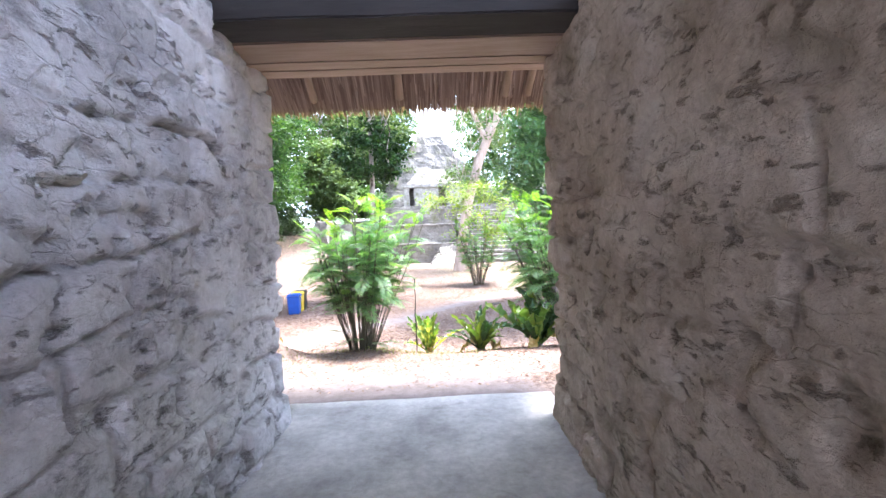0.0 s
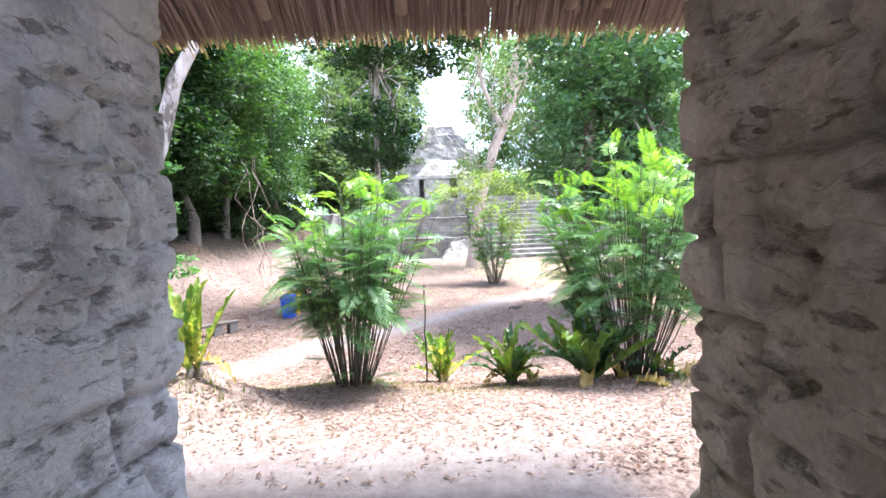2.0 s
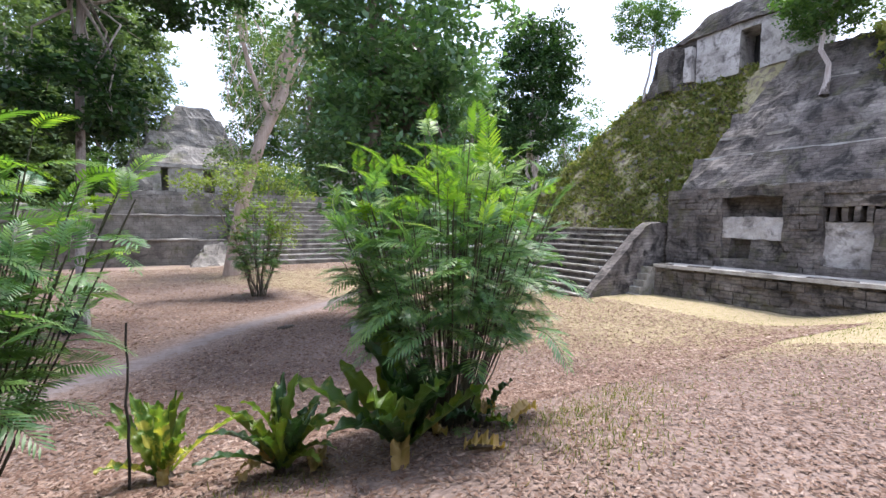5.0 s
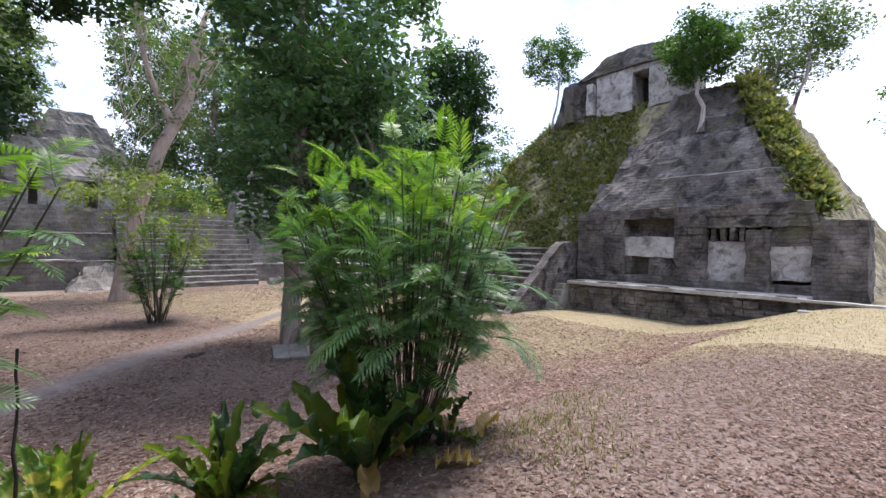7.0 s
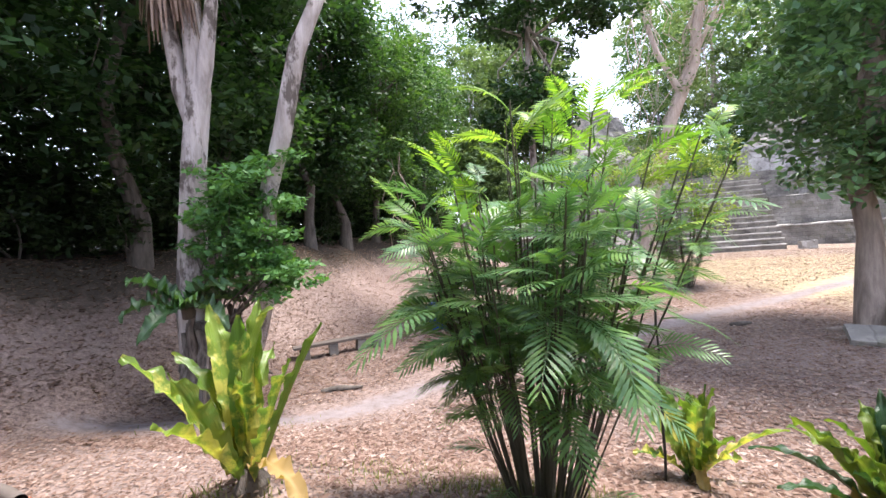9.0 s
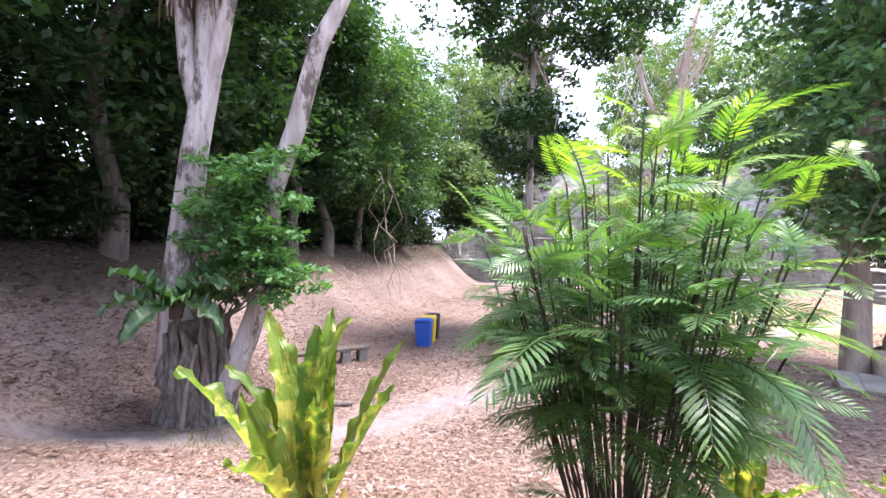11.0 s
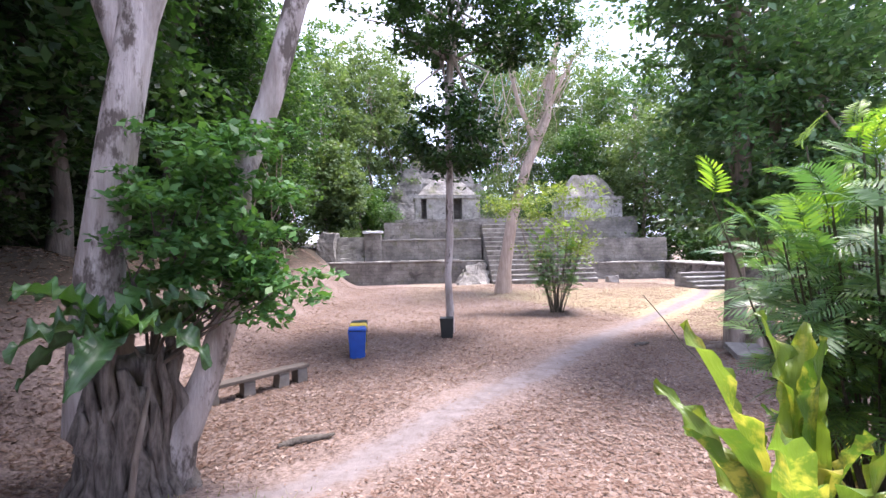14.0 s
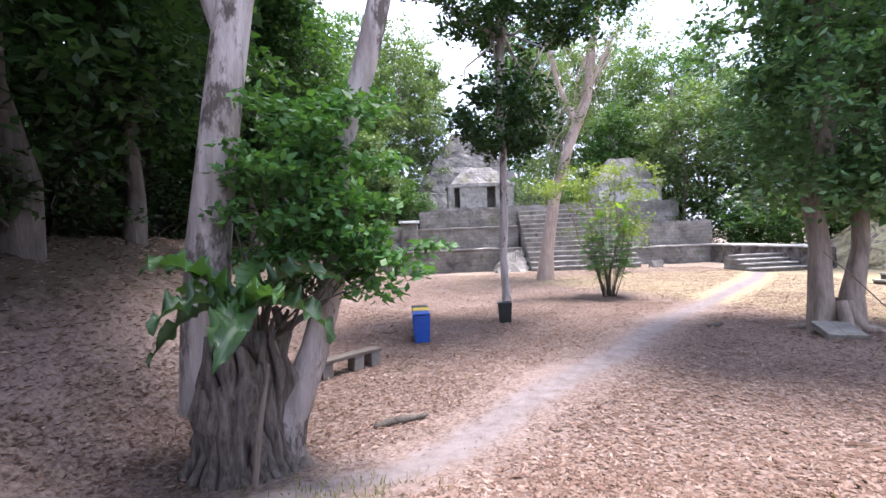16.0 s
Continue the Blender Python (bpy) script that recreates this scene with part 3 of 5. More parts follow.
def plank_bm(x0, x1, y0, y1, z0, z1, amp=0.006, seg=10, bevel=0.012):
    bm = bmesh.new()
    bmesh.ops.create_cube(bm, size=1)
    bmesh.ops.scale(bm, vec=(x1 - x0, y1 - y0, z1 - z0), verts=bm.verts)
    bmesh.ops.translate(bm, vec=((x0 + x1) / 2, (y0 + y1) / 2, (z0 + z1) / 2), verts=bm.verts)
    longest = max(range(3), key=lambda k: (x1 - x0, y1 - y0, z1 - z0)[k])
    bmesh.ops.bevel(bm, geom=bm.edges[:], offset=bevel, segments=2, affect="EDGES")
    cuts = [e for e in bm.edges if abs((e.verts[0].co - e.verts[1].co)[longest]) > 0.3 * (x1 - x0, y1 - y0, z1 - z0)[longest]]
    bmesh.ops.subdivide_edges(bm, edges=cuts, cuts=seg)
    for vert in bm.verts:
        vert.co += noise.noise_vector(vert.co * 2.1) * amp
    return bm


lintel = root("lintel", -0.26, 5.6, 3.2, "pale wooden lintel of three weathered planks over the doorway", "lintel")
for k, (a, b) in enumerate(((5.22, 5.60), (5.615, 5.80), (5.815, 6.0))):
    part("plank", plank_bm(-1.55, 1.55, a - 5.6, b - 5.6, 0.004 * k, 0.13), PLANK, lintel)
beam = root("beam", -0.26, 5.0, 3.2, "smoke-blackened squared timber beam across the passage", "beam")
part("timber", plank_bm(-1.62, 1.62, -0.16, 0.2, 0.0, 0.27, 0.012), BEAM, beam)
# roof of palm thatch on poles
roof = root("thatched_roof", -0.3, 2.2, 3.4, "palm thatch roof with a ragged hanging eave on wooden poles", "roof")
eave, ridge = (5.05, -0.1), (0.0, 3.2)
def on_roof(s, lift=0.0):
    """The point s of the way down the front slope, from the ridge to the eave."""
    return ridge[0] + (eave[0] - ridge[0]) * s, ridge[1] + (eave[1] - ridge[1]) * s + lift
for sgn, nm in ((1, "thatch"), (-1, "thatch")):
    vs, fs = [], []
    nx, ns = 40, 14
    for lift in (0.0, 0.32):
        for i in range(nx + 1):
            for j in range(ns + 1):
                y, z = on_roof(0.98 * j / ns, lift + 0.05)
                q = Vector((-4.2 + 7.0 * i / nx, sgn * y, z))
                vs.append(q + noise.noise_vector(q * 2) * 0.04)
    m = (nx + 1) * (ns + 1)
    for lay in (0, 1):
        for i in range(nx):
            for j in range(ns):
                a = lay * m + i * (ns + 1) + j
                fs.append((a, a + 1, a + ns + 2, a + ns + 1))
    for i in range(nx):
        a = i * (ns + 1) + ns
        fs.append((a, a + ns + 1, a + ns + 1 + m, a + m))
    mesh_ob(nm, vs, fs, THATCH, roof)
rs = random.Random(5)
vs, fs = [], []
for k in range(9500):
    x = rs.uniform(-4.1, 2.75)
    s0 = rs.uniform(0.25, 0.93) if k < 4500 else rs.uniform(0.76, 0.9)
    s1 = min(s0 + rs.uniform(0.12, 0.26), rs.gauss(0.998, 0.009))
    low = rs.uniform(-0.05, 0.03) - 0.02
    w = rs.uniform(0.006, 0.017)
    tilt = rs.uniform(-0.05, 0.05)
    (y0, z0), (y1, z1) = on_roof(s0, low), on_roof(s1, low - rs.uniform(0, 0.06))
    n0 = len(vs)
    ym, zm = (y0 + y1) / 2, (z0 + z1) / 2 + 0.015
    vs += [(x - w, y0, z0), (x + w, y0, z0), (x + tilt / 2 - w, ym, zm), (x + tilt / 2 + w, ym, zm - 0.006), (x + tilt - w * 0.5, y1, z1), (x + tilt + w * 0.5, y1, z1)]
    fs += [(n0, n0 + 1, n0 + 3, n0 + 2), (n0 + 2, n0 + 3, n0 + 5, n0 + 4)]
tagged(mesh_ob("straw", vs, fs, STRAW, roof, "hanging dry palm straw"), kind="stuff")
for x in (-3.6, -2.3, -1.05, -0.02, 1.2, 1.5, 2.55):
    a, b = on_roof(0.02, -0.13), on_roof(0.965, -0.11)
    v, f = tube(bend((x, a[0], a[1]), (x + rs.uniform(-0.1, 0.1), b[0], b[1]), 6, 0.03, int(x * 10)), [0.045] * 6, 8)
    mesh_ob("pole", v, f, POLE, roof, smooth=True)
for s in (0.5, 0.74, 0.86):
    y, z = on_roof(s, -0.07)
    v, f = tube(bend((-4.1, y, z), (2.75, y, z), 9, 0.03, int(s * 100)), [0.028] * 9, 6)
    mesh_ob("batten", v, f, POLE, roof, smooth=True)

# ---- pyramid beside the court ----
def block(name, parent, material, box, label="", res=0.4, amp=0.05, freq=1.2, batter=(0, 0, 0, 0), wild=0.0, smooth=False):
    v, f = rough_box(*box, res, amp, freq, batter, wild)
    return mesh_ob(name, v, f, material, parent, label, smooth)


pyramid = root("stepped_pyramid", 0, 0, 0, "ruined grey stone stepped pyramid with grassy shoulder and temple on top", "pyramid")
block("core", pyramid, TURF, (18.9, 46, 7.0, 34.5, -1.4, 9.3), "eroded slope of grass and rubble", 0.4, 0.3, 0.7, (4.6, 8, 5.4, 11.6))
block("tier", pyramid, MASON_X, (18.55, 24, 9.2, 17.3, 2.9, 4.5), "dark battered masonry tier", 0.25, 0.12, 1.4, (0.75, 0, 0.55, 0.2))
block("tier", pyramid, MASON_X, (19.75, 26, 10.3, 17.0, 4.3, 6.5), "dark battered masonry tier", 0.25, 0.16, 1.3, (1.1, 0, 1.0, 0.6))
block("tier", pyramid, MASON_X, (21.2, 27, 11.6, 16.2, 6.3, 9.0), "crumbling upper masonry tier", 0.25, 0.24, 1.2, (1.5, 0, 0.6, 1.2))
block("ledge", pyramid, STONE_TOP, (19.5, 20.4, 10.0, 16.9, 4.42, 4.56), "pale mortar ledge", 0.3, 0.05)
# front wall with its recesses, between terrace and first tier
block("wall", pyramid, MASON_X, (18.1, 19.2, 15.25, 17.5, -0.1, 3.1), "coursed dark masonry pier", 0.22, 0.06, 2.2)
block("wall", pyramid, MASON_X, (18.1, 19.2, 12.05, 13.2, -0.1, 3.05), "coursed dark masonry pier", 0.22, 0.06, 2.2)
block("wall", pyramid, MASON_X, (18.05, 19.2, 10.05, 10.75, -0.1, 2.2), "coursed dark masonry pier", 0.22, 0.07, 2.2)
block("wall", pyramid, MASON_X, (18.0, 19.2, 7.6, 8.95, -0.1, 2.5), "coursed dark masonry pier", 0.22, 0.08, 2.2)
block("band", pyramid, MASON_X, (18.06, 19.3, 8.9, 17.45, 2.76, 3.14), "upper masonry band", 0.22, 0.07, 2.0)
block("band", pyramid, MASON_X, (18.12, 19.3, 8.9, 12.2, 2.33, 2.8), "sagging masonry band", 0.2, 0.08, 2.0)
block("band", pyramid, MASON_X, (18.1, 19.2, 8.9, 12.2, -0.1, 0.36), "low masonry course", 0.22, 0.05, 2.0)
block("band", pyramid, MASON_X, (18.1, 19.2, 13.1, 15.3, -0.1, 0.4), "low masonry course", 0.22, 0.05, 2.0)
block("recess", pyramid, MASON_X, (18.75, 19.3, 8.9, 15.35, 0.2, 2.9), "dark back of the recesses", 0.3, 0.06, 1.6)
block("panel", pyramid, STUCCO, (18.24, 18.8, 13.15, 15.3, 1.15, 1.98), "pale stucco panel", 0.16, 0.09)
block("panel", pyramid, MASON_X, (18.3, 18.8, 13.15, 14.3, 0.35, 1.2), "masonry under the stucco", 0.2, 0.05)
block("panel", pyramid, MASON_X, (18.3, 18.8, 15.0, 15.3, 0.35, 1.2), "masonry under the stucco", 0.2, 0.05)
block("panel", pyramid, STUCCO, (18.28, 18.8, 10.7, 12.1, 0.3, 1.82), "pale stucco panel", 0.16, 0.09)
block("panel", pyramid, STUCCO, (18.22, 18.8, 8.9, 10.1, 0.5, 1.68), "pale stucco panel", 0.16, 0.09)
block("panel", pyramid, MASON_X, (18.2, 18.9, 8.9, 10.1, 1.66, 2.35), "masonry over the stucco", 0.2, 0.07)
for k in range(7):
    block("corbel", pyramid, MASON_X, (18.2, 18.6, 9.9 + 0.31 * k, 10.05 + 0.31 * k, 1.85, 2.4), "", 0.15, 0.05, 3)
terrace = root("terrace", 0, 0, 0, "long low masonry terrace with a pale stone lip", "terrace")
block("wall", terrace, MASON_X, (16.9, 18.3, 8.9, 17.2, -1.5, -0.08), "", 0.25, 0.04, 1.8, (0.08, 0, 0, 0))
block("lip", terrace, STONE_TOP, (16.78, 18.3, 8.9, 17.2, -0.075, 0.05), "pale lime lip", 0.3, 0.015)


def stair(name, label, box, steps, axis, material, tread=None):
    """Steps rising along x or y; box: x0, x1, y0, y1, z0, z1 of the flight. tread: paler stone for added plates that
    stand for light on the steps.
    """
    x0, x1, y0, y1, z0, z1 = box
    s = root(name, 0, 0, 0, label, "staircase")
    h = (z1 - z0) / steps
    for k in range(steps):
        zt = z0 + h * (k + 1)
        if axis == "x":
            b = (x0 + (x1 - x0) * k / steps, x1 + 0.05, y0, y1, zt - h - 0.06, zt)
        else:
            b = (x0, x1, y0 + (y1 - y0) * k / steps, y1 + 0.05, zt - h - 0.06, zt)
        block("step", s, material, b, "", 0.3, 0.03, 1.7)
        # added nosing plate; its paler colour sets lit treads off from dark risers
        if tread:
            c = (b[0] - 0.07, b[0] + 0.24, b[2], b[3], zt - 0.02, zt + 0.05) if axis == "x" else (b[0], b[1], b[2] - 0.07, b[2] + 0.24, zt - 0.02, zt + 0.05)
            block("tread", s, tread, c, "worn tread plate, coloured paler for top light", 0.5, 0.02, 1.7)
    return s


pst = stair("stone_staircase", "broad dark stone staircase climbing the pyramid's foot", (13.5, 16.9, 18.15, 24.5, -1.45, 1.45), 11, "x", MASON_X, STEP_STONE)
vs, fs = [], []
for yy in (17.68, 18.12):
    for i in range(15):
        x = 13.5 + 5.2 * i / 14
        top = min(-1.2 + (x - 13.5) * 0.84, 1.75)
        for j in range(9):
            q = Vector((x, yy, -1.5 + (top + 1.5) * j / 8))
            vs.append(q + noise.noise_vector(q * 2.0) * 0.08)
for lay in (0, 1):
    for i in range(14):
        for j in range(8):
            a = lay * 135 + i * 9 + j
            q = (a, a + 9, a + 10, a + 1)
            fs.append(q if lay else q[::-1])
for i in range(14):
    a = i * 9 + 8
    fs.append((a, a + 9, a + 144, a + 135))
fs += [(j, j + 1, j + 136, j + 135) for j in range(8)]
mesh_ob("side_wall", vs, fs, MASON_X, pst, "crumbling side wall of rough stone")
stair("corner_steps", "mossy broken steps in the corner of terrace and staircase", (15.7, 16.9, 17.2, 17.7, -1.45, -0.1), 5, "x", STEP_STONE)
stair("terrace_steps", "worn stone steps up to the terrace", (15.0, 17.0, 5.6, 8.95, -1.45, 0.0), 5, "x", MASON_X, STONE_TOP)

temple = root("summit_temple", 0, 0, 0, "roofless pale temple with a dark doorway on the pyramid's top", "temple")
block("wall", temple, STUCCO, (23.2, 25.4, 17.5, 19.6, 9.0, 11.35), "pale stucco wall", 0.3, 0.06)
block("wall", temple, STUCCO, (23.2, 25.4, 14.6, 16.6, 9.0, 11.35), "pale stucco wall", 0.3, 0.06)
block("wall", temple, MASON_X, (23.25, 25.6, 19.6, 22.6, 8.8, 11.5), "broken end wall of dark masonry", 0.25, 0.16, 1.3, (0, 0, 0, 0.7), 0.5)
block("lintel", temple, STUCCO, (23.22, 25.4, 16.55, 17.55, 11.05, 11.35), "", 0.3, 0.03)
block("frieze", temple, MASON_X, (23.05, 26, 14.4, 20.9, 11.33, 12.4), "dark projecting upper wall", 0.22, 0.13, 1.3, (0.2, 0, 0, 1.6), 0.7)
# solid block in the beam's black, in place of the doorway's inner shade
block("room", temple, BEAM, (24.6, 25.3, 16.5, 17.6, 9.2, 11.2), "black block standing for the shade inside the doorway", 0.5, 0.02)
block("pillar", temple, STUCCO, (22.9, 23.3, 19.7, 20.1, 9.2, 11.0), "", 0.2, 0.06)
block("pillar", temple, MASON_X, (22.8, 23.3, 20.9, 21.5, 9.0, 11.2), "", 0.2, 0.08)

# ---- temple terraces at the far end of the court ----
far = root("temple_platform", 0, 0, 0, "broad grey masonry platform in three stages with pale ledges", "platform")
block("stage", far, MASON_Y, (-9.9, 2.2, 39.0, 44, -1.5, 0.36), "", 0.35, 0.05, 1.5)
block("lip", far, STONE_TOP, (-9.5, 0.3, 38.9, 39.6, 0.365, 0.46), "pale ledge", 0.4, 0.04)
block("stage", far, MASON_Y, (-5.6, 2.15, 40.2, 46, 0.3, 1.98), "", 0.35, 0.05, 1.5)
block("lip", far, STONE_TOP, (-5.6, 2.1, 40.1, 40.6, 1.985, 2.06), "pale ledge", 0.4, 0.04)
block("stage", far, MASON_Y, (-5.3, 2.1, 40.9, 56, 1.9, 3.35), "", 0.35, 0.06, 1.5)
block("stage", far, MASON_Y, (-10.5, -8.9, 39.4, 43, 0.2, 2.6), "tumbled masonry end", 0.3, 0.22, 1.0, (0.6, 0, 0.2, 0))
block("stage", far, MASON_Y, (-6.7, -5.5, 39.6, 42, 0.2, 2.45), "", 0.3, 0.06)
block("stage", far, MASON_Y, (9.9, 17.0, 39.6, 44, -1.5, -0.08), "", 0.35, 0.06)
block("lip", far, STONE_TOP, (9.9, 17.0, 39.5, 40.0, -0.075, 0.02), "pale ledge", 0.4, 0.04)
block("stage", far, MASON_Y, (10.3, 17.3, 40.4, 56, -0.1, 1.85), "", 0.35, 0.07)
block("stage", far, MASON_Y, (2.0, 10.4, 41.2, 56, 0, 3.1), "", 0.4, 0.07)
block("stage", far, MASON_Y, (-4.5, 18, 46, 60, 1.5, 3.9), "", 0.6, 0.1)
block("stage", far, MASON_X, (16.6, 18.2, 31, 40.2, -1.5, -0.1), "low side wing", 0.4, 0.08)
block("lip", far, STONE_TOP, (16.5, 18.2, 31, 40.2, -0.095, 0.0), "pale ledge", 0.5, 0.04)
stair("temple_staircase", "wide worn stone stairs up the temple platform", (2.3, 9.9, 36.9, 41.2, -1.35, 3.1), 13, "y", MASON_Y, STONE_TOP)
stair("side_stairs", "narrow stone stairs in the platform's corner", (-8.8, -6.75, 39.7, 41.5, 0.4, 2.3), 6, "y", STEP_STONE)
stair("east_steps", "low broad stone steps at the end of the path", (13.4, 16.7, 31.2, 33.4, -1.4, -0.5), 4, "y", MASON_Y, STONE_TOP)
rub = root("rubble_ramp", 0, 0, 0, "slumped ramp of pale rubble beside the stairs", "rubble")
block("ramp", rub, MASON_Y, (-0.4, 2.2, 36.8, 39.2, -1.5, 0.1), "", 0.2, 0.2, 1.8, (1.4, 0.0, 2.0, 0))
stone = tagged(mesh_ob("fallen_stone", *rough_box(10.4, 11.2, 36.4, 36.9, -1.4, -0.85, 0.2, 0.08, 2), STONE_TOP), "loose squared block lying beside the stairs", "stone")
sheet = root("white_sheet", -6.1, 39.55, 2.62, "white tarpaulin sheet laid over the wall top", "sheet")
v, f = rough_box(-0.75, 0.75, -0.1, 1.0, -0.1, 0.06, 0.2, 0.06, 1.5)
mesh_ob("cloth", v, f, WHITE_SHEET, sheet)


def shrine(name, label, x0, x1, y0, z0, zw, zt, openings, wall):
    s = root(name, 0, 0, 0, label, "shrine")
    cuts = [x0] + [v for o in openings for v in o] + [x1]
    for a, b in zip(cuts[::2], cuts[1::2]):
        block("wall", s, wall, (a, b, y0, y0 + 3, z0 - 0.2, zw - 0.25), "", 0.3, 0.05, 1.6)
    block("cornice", s, wall, (x0 - 0.12, x1 + 0.12, y0 - 0.15, y0 + 3.2, zw - 0.28, zw), "", 0.3, 0.06, 1.6)
    block("inner_wall", s, MASON_Y, (x0 + 0.2, x1 - 0.2, y0 + 1.4, y0 + 2.9, z0, zw - 0.2), "", 0.5, 0.03)
    block("roof", s, MASON_Y, (x0 + 0.25, x1 - 0.25, y0 + 0.1, y0 + 3.0, zw, zt), "weathered masonry vault", 0.25, 0.14, 0.9, (1.5, 1.5, 1.2, 1.0))
    return s


shrine("ruined_shrine", "small ruined stone shrine with doorways and sagging vault", -2.65, 3.4, 47.5, 3.85, 6.2, 7.9, [(-2.1, -1.6), (0.9, 1.7)], STEP_STONE)
shrine("pale_shrine", "small shrine with pale plastered wall and vault", 11.4, 17.3, 47.5, 3.85, 6.0, 8.2, [], STUCCO)
back = root("rear_pyramid", 0, 0, 0, "steep grey stone pyramid rising behind the trees", "pyramid")
for x0, x1, y0, z0, z1 in ((-9, 11, 55, 2, 6.2), (-5.6, 6.2, 57, 6, 8.6), (-4.2, 4.8, 58.2, 8.4, 10.6), (-3.0, 3.6, 59.2, 10.4, 12.4), (-1.9, 2.6, 60.2, 12.2, 13.8)):
    block("tier", back, MASON_Y, (x0, x1, y0, 72, z0, z1), "", 0.4, 0.2, 0.9, (0.7, 0.7, 0.6, 0), 0.1)

# ---- tufts and rubble on the pyramid's slope ----
rg = np.random.default_rng(41)
n = 9000
ty = rg.uniform(16.8, 31.5, n)
th = rg.random(n)
tx = 18.9 + 4.6 * th - 0.03
tzz = -1.4 + 10.7 * th + 0.02
keep = (ty < 34.5 - 11.6 * th) & (tzz > 1.4)
tx, ty, tzz = tx[keep], ty[keep], tzz[keep]
cc = np.stack([tx, ty, tzz], 1)
v, f = leaf_cloud(cc[:4200], 0.2, 9, 0.19, rg, 0.5, -0.6)
tagged(mesh_ob("slope_grass", v, f, GRASSY, pyramid, "tufts of dry grass and weeds"), kind="stuff")
fl = rg.random(1500)
edge = np.stack([18.75 + 4.1 * fl + rg.normal(0, 0.25, 1500), 8.75 + 3.3 * fl + rg.normal(0, 0.22, 1500), 2.9 + 6.2 * fl + rg.normal(0, 0.12, 1500)], 1)
v, f = leaf_cloud(edge, 0.22, 8, 0.24, rg, 0.5, -0.7)
tagged(mesh_ob("flank_grass", v, f, GRASSY, pyramid, "sunlit yellow-green weeds along the flank"), kind="stuff")
rr = random.Random(43)
for k in range(120):
    a = rr.randrange(len(cc))
    p = Vector(cc[a])
    s = rr.uniform(0.06, 0.15)
    v, f = rough_box(p.x - s, p.x + s, p.y - s * 1.3, p.y + s * 1.3, p.z - s * 0.8, p.z + s * 0.5, s, s * 0.3, 3)
    mesh_ob("rubble_stone", v, f, STEP_STONE if k % 3 else MASON_X, pyramid)
# single courses of facing stone that stand proud of the front wall and the terrace
for x, y0, y1, z0, z1, row in ((18.06, 15.3, 17.3, 0.0, 2.9, 0.26), (18.06, 12.1, 13.1, 0.0, 2.8, 0.26), (16.88, 9.0, 17.1, -1.25, -0.15, 0.27)):
    z, k = z0, 0
    while z < z1:
        y = y0 + rr.uniform(0, 0.2)
        while y < y1 - 0.2:
            w = rr.uniform(0.28, 0.62)
            if rr.random() < 0.62:
                d = rr.uniform(-0.02, 0.03)
                v, f = rough_box(x - d, x + 0.12, y + 0.015, min(y1, y + w) - 0.015, z + 0.012, z + row - 0.012, 0.3, 0.02, 3)
                mesh_ob("facing_stone", v, f, MASON_X, pyramid if x > 17 else terrace)
            y += w
        z += row
for z, x, y0, y1 in ((5.35, 20.3, 13.9, 16.6), (7.4, 21.9, 12.6, 14.2)):
    block("ledge", pyramid, STEP_STONE, (x - 0.06, x + 0.3, y0, y1, z, z + 0.1), "", 0.3, 0.07, 1.5)

# ---- trees ----
def straight(h, r0, r1, lean=(0, 0), n=8, sway=0.12, seed=0, flare=1.6, start=(0, 0, -0.3)):
    """A trunk: points and radii, flared at the foot."""
    pts = bend(start, (start[0] + lean[0], start[1] + lean[1], h), n, sway, seed)
    radii = [r0 + (r1 - r0) * i / (n - 1) for i in range(n)]
    radii[0] *= flare
    radii[1] *= 1 + (flare - 1) * 0.25
    return pts, radii


def buttress(t, r, count, reach, high, bark, seed):
    rr = random.Random(seed)
    for k in range(count):
        a = math.tau * (k + rr.uniform(-0.3, 0.3)) / count
        d = Vector((math.cos(a), math.sin(a), 0))
        v, f = tube([d * r * 0.45 + Vector((0, 0, high)), d * r * 0.85 + Vector((0, 0, high * 0.4)), d * r * 1.25 + Vector((0, 0, 0.08)),
                     d * reach + Vector((0, 0, -0.02)), d * reach * 1.4 + Vector((0, 0, -0.12))], [r * 0.3, r * 0.34, r * 0.3, r * 0.17, r * 0.08], 7, 0.3)
        mesh_ob("root", v, f, bark, t, smooth=True)


# twin-trunked shade tree in the court
tz = gz(4.4, 16.7)
twin = tree("shade_tree", 4.4, 16.7, tz, "tall dark-leaved tree with two brown trunks from one root", [straight(9, 0.22, 0.14, (0.25, 0.2), 9, 0.15, 1, 1.5, (-0.28, 0.1, -0.3)), straight(8.5, 0.19, 0.11, (0.9, 0.4), 9, 0.15, 2, 1.5, (0.27, -0.1, -0.3))],
            [((0.35, 0.2, 5.2), (2.2, 2.6, 2.9), 170), ((0.6, 0.4, 9.2), (3.2, 3.4, 4.0), 300), ((1.2, 0, 3.6), (2.0, 2.2, 1.1), 60)], BARK_BROWN, LEAF_TWIN, 3, 0.2, 75, 0.75, 7)
buttress(twin, 0.36, 7, 1.0, 0.7, BARK_BROWN, 4)
# slender pole-like tree with the bin at its foot
pz = gz(-2.54, 20.35)
tree("slender_tree", -2.54, 20.35, pz, "slender straight grey tree with small dark crown", [straight(11.5, 0.13, 0.07, (0.25, 0.3), 12, 0.1, 5, 1.3)],
     [((0.15, 0.1, 6.1), (1.6, 1.5, 1.35), 80), ((0.9, 0.2, 10.3), (3.7, 3.2, 2.1), 260)], BARK_PALE, LEAF_DARK, 6, 0.19, 60, 0.55, 10)
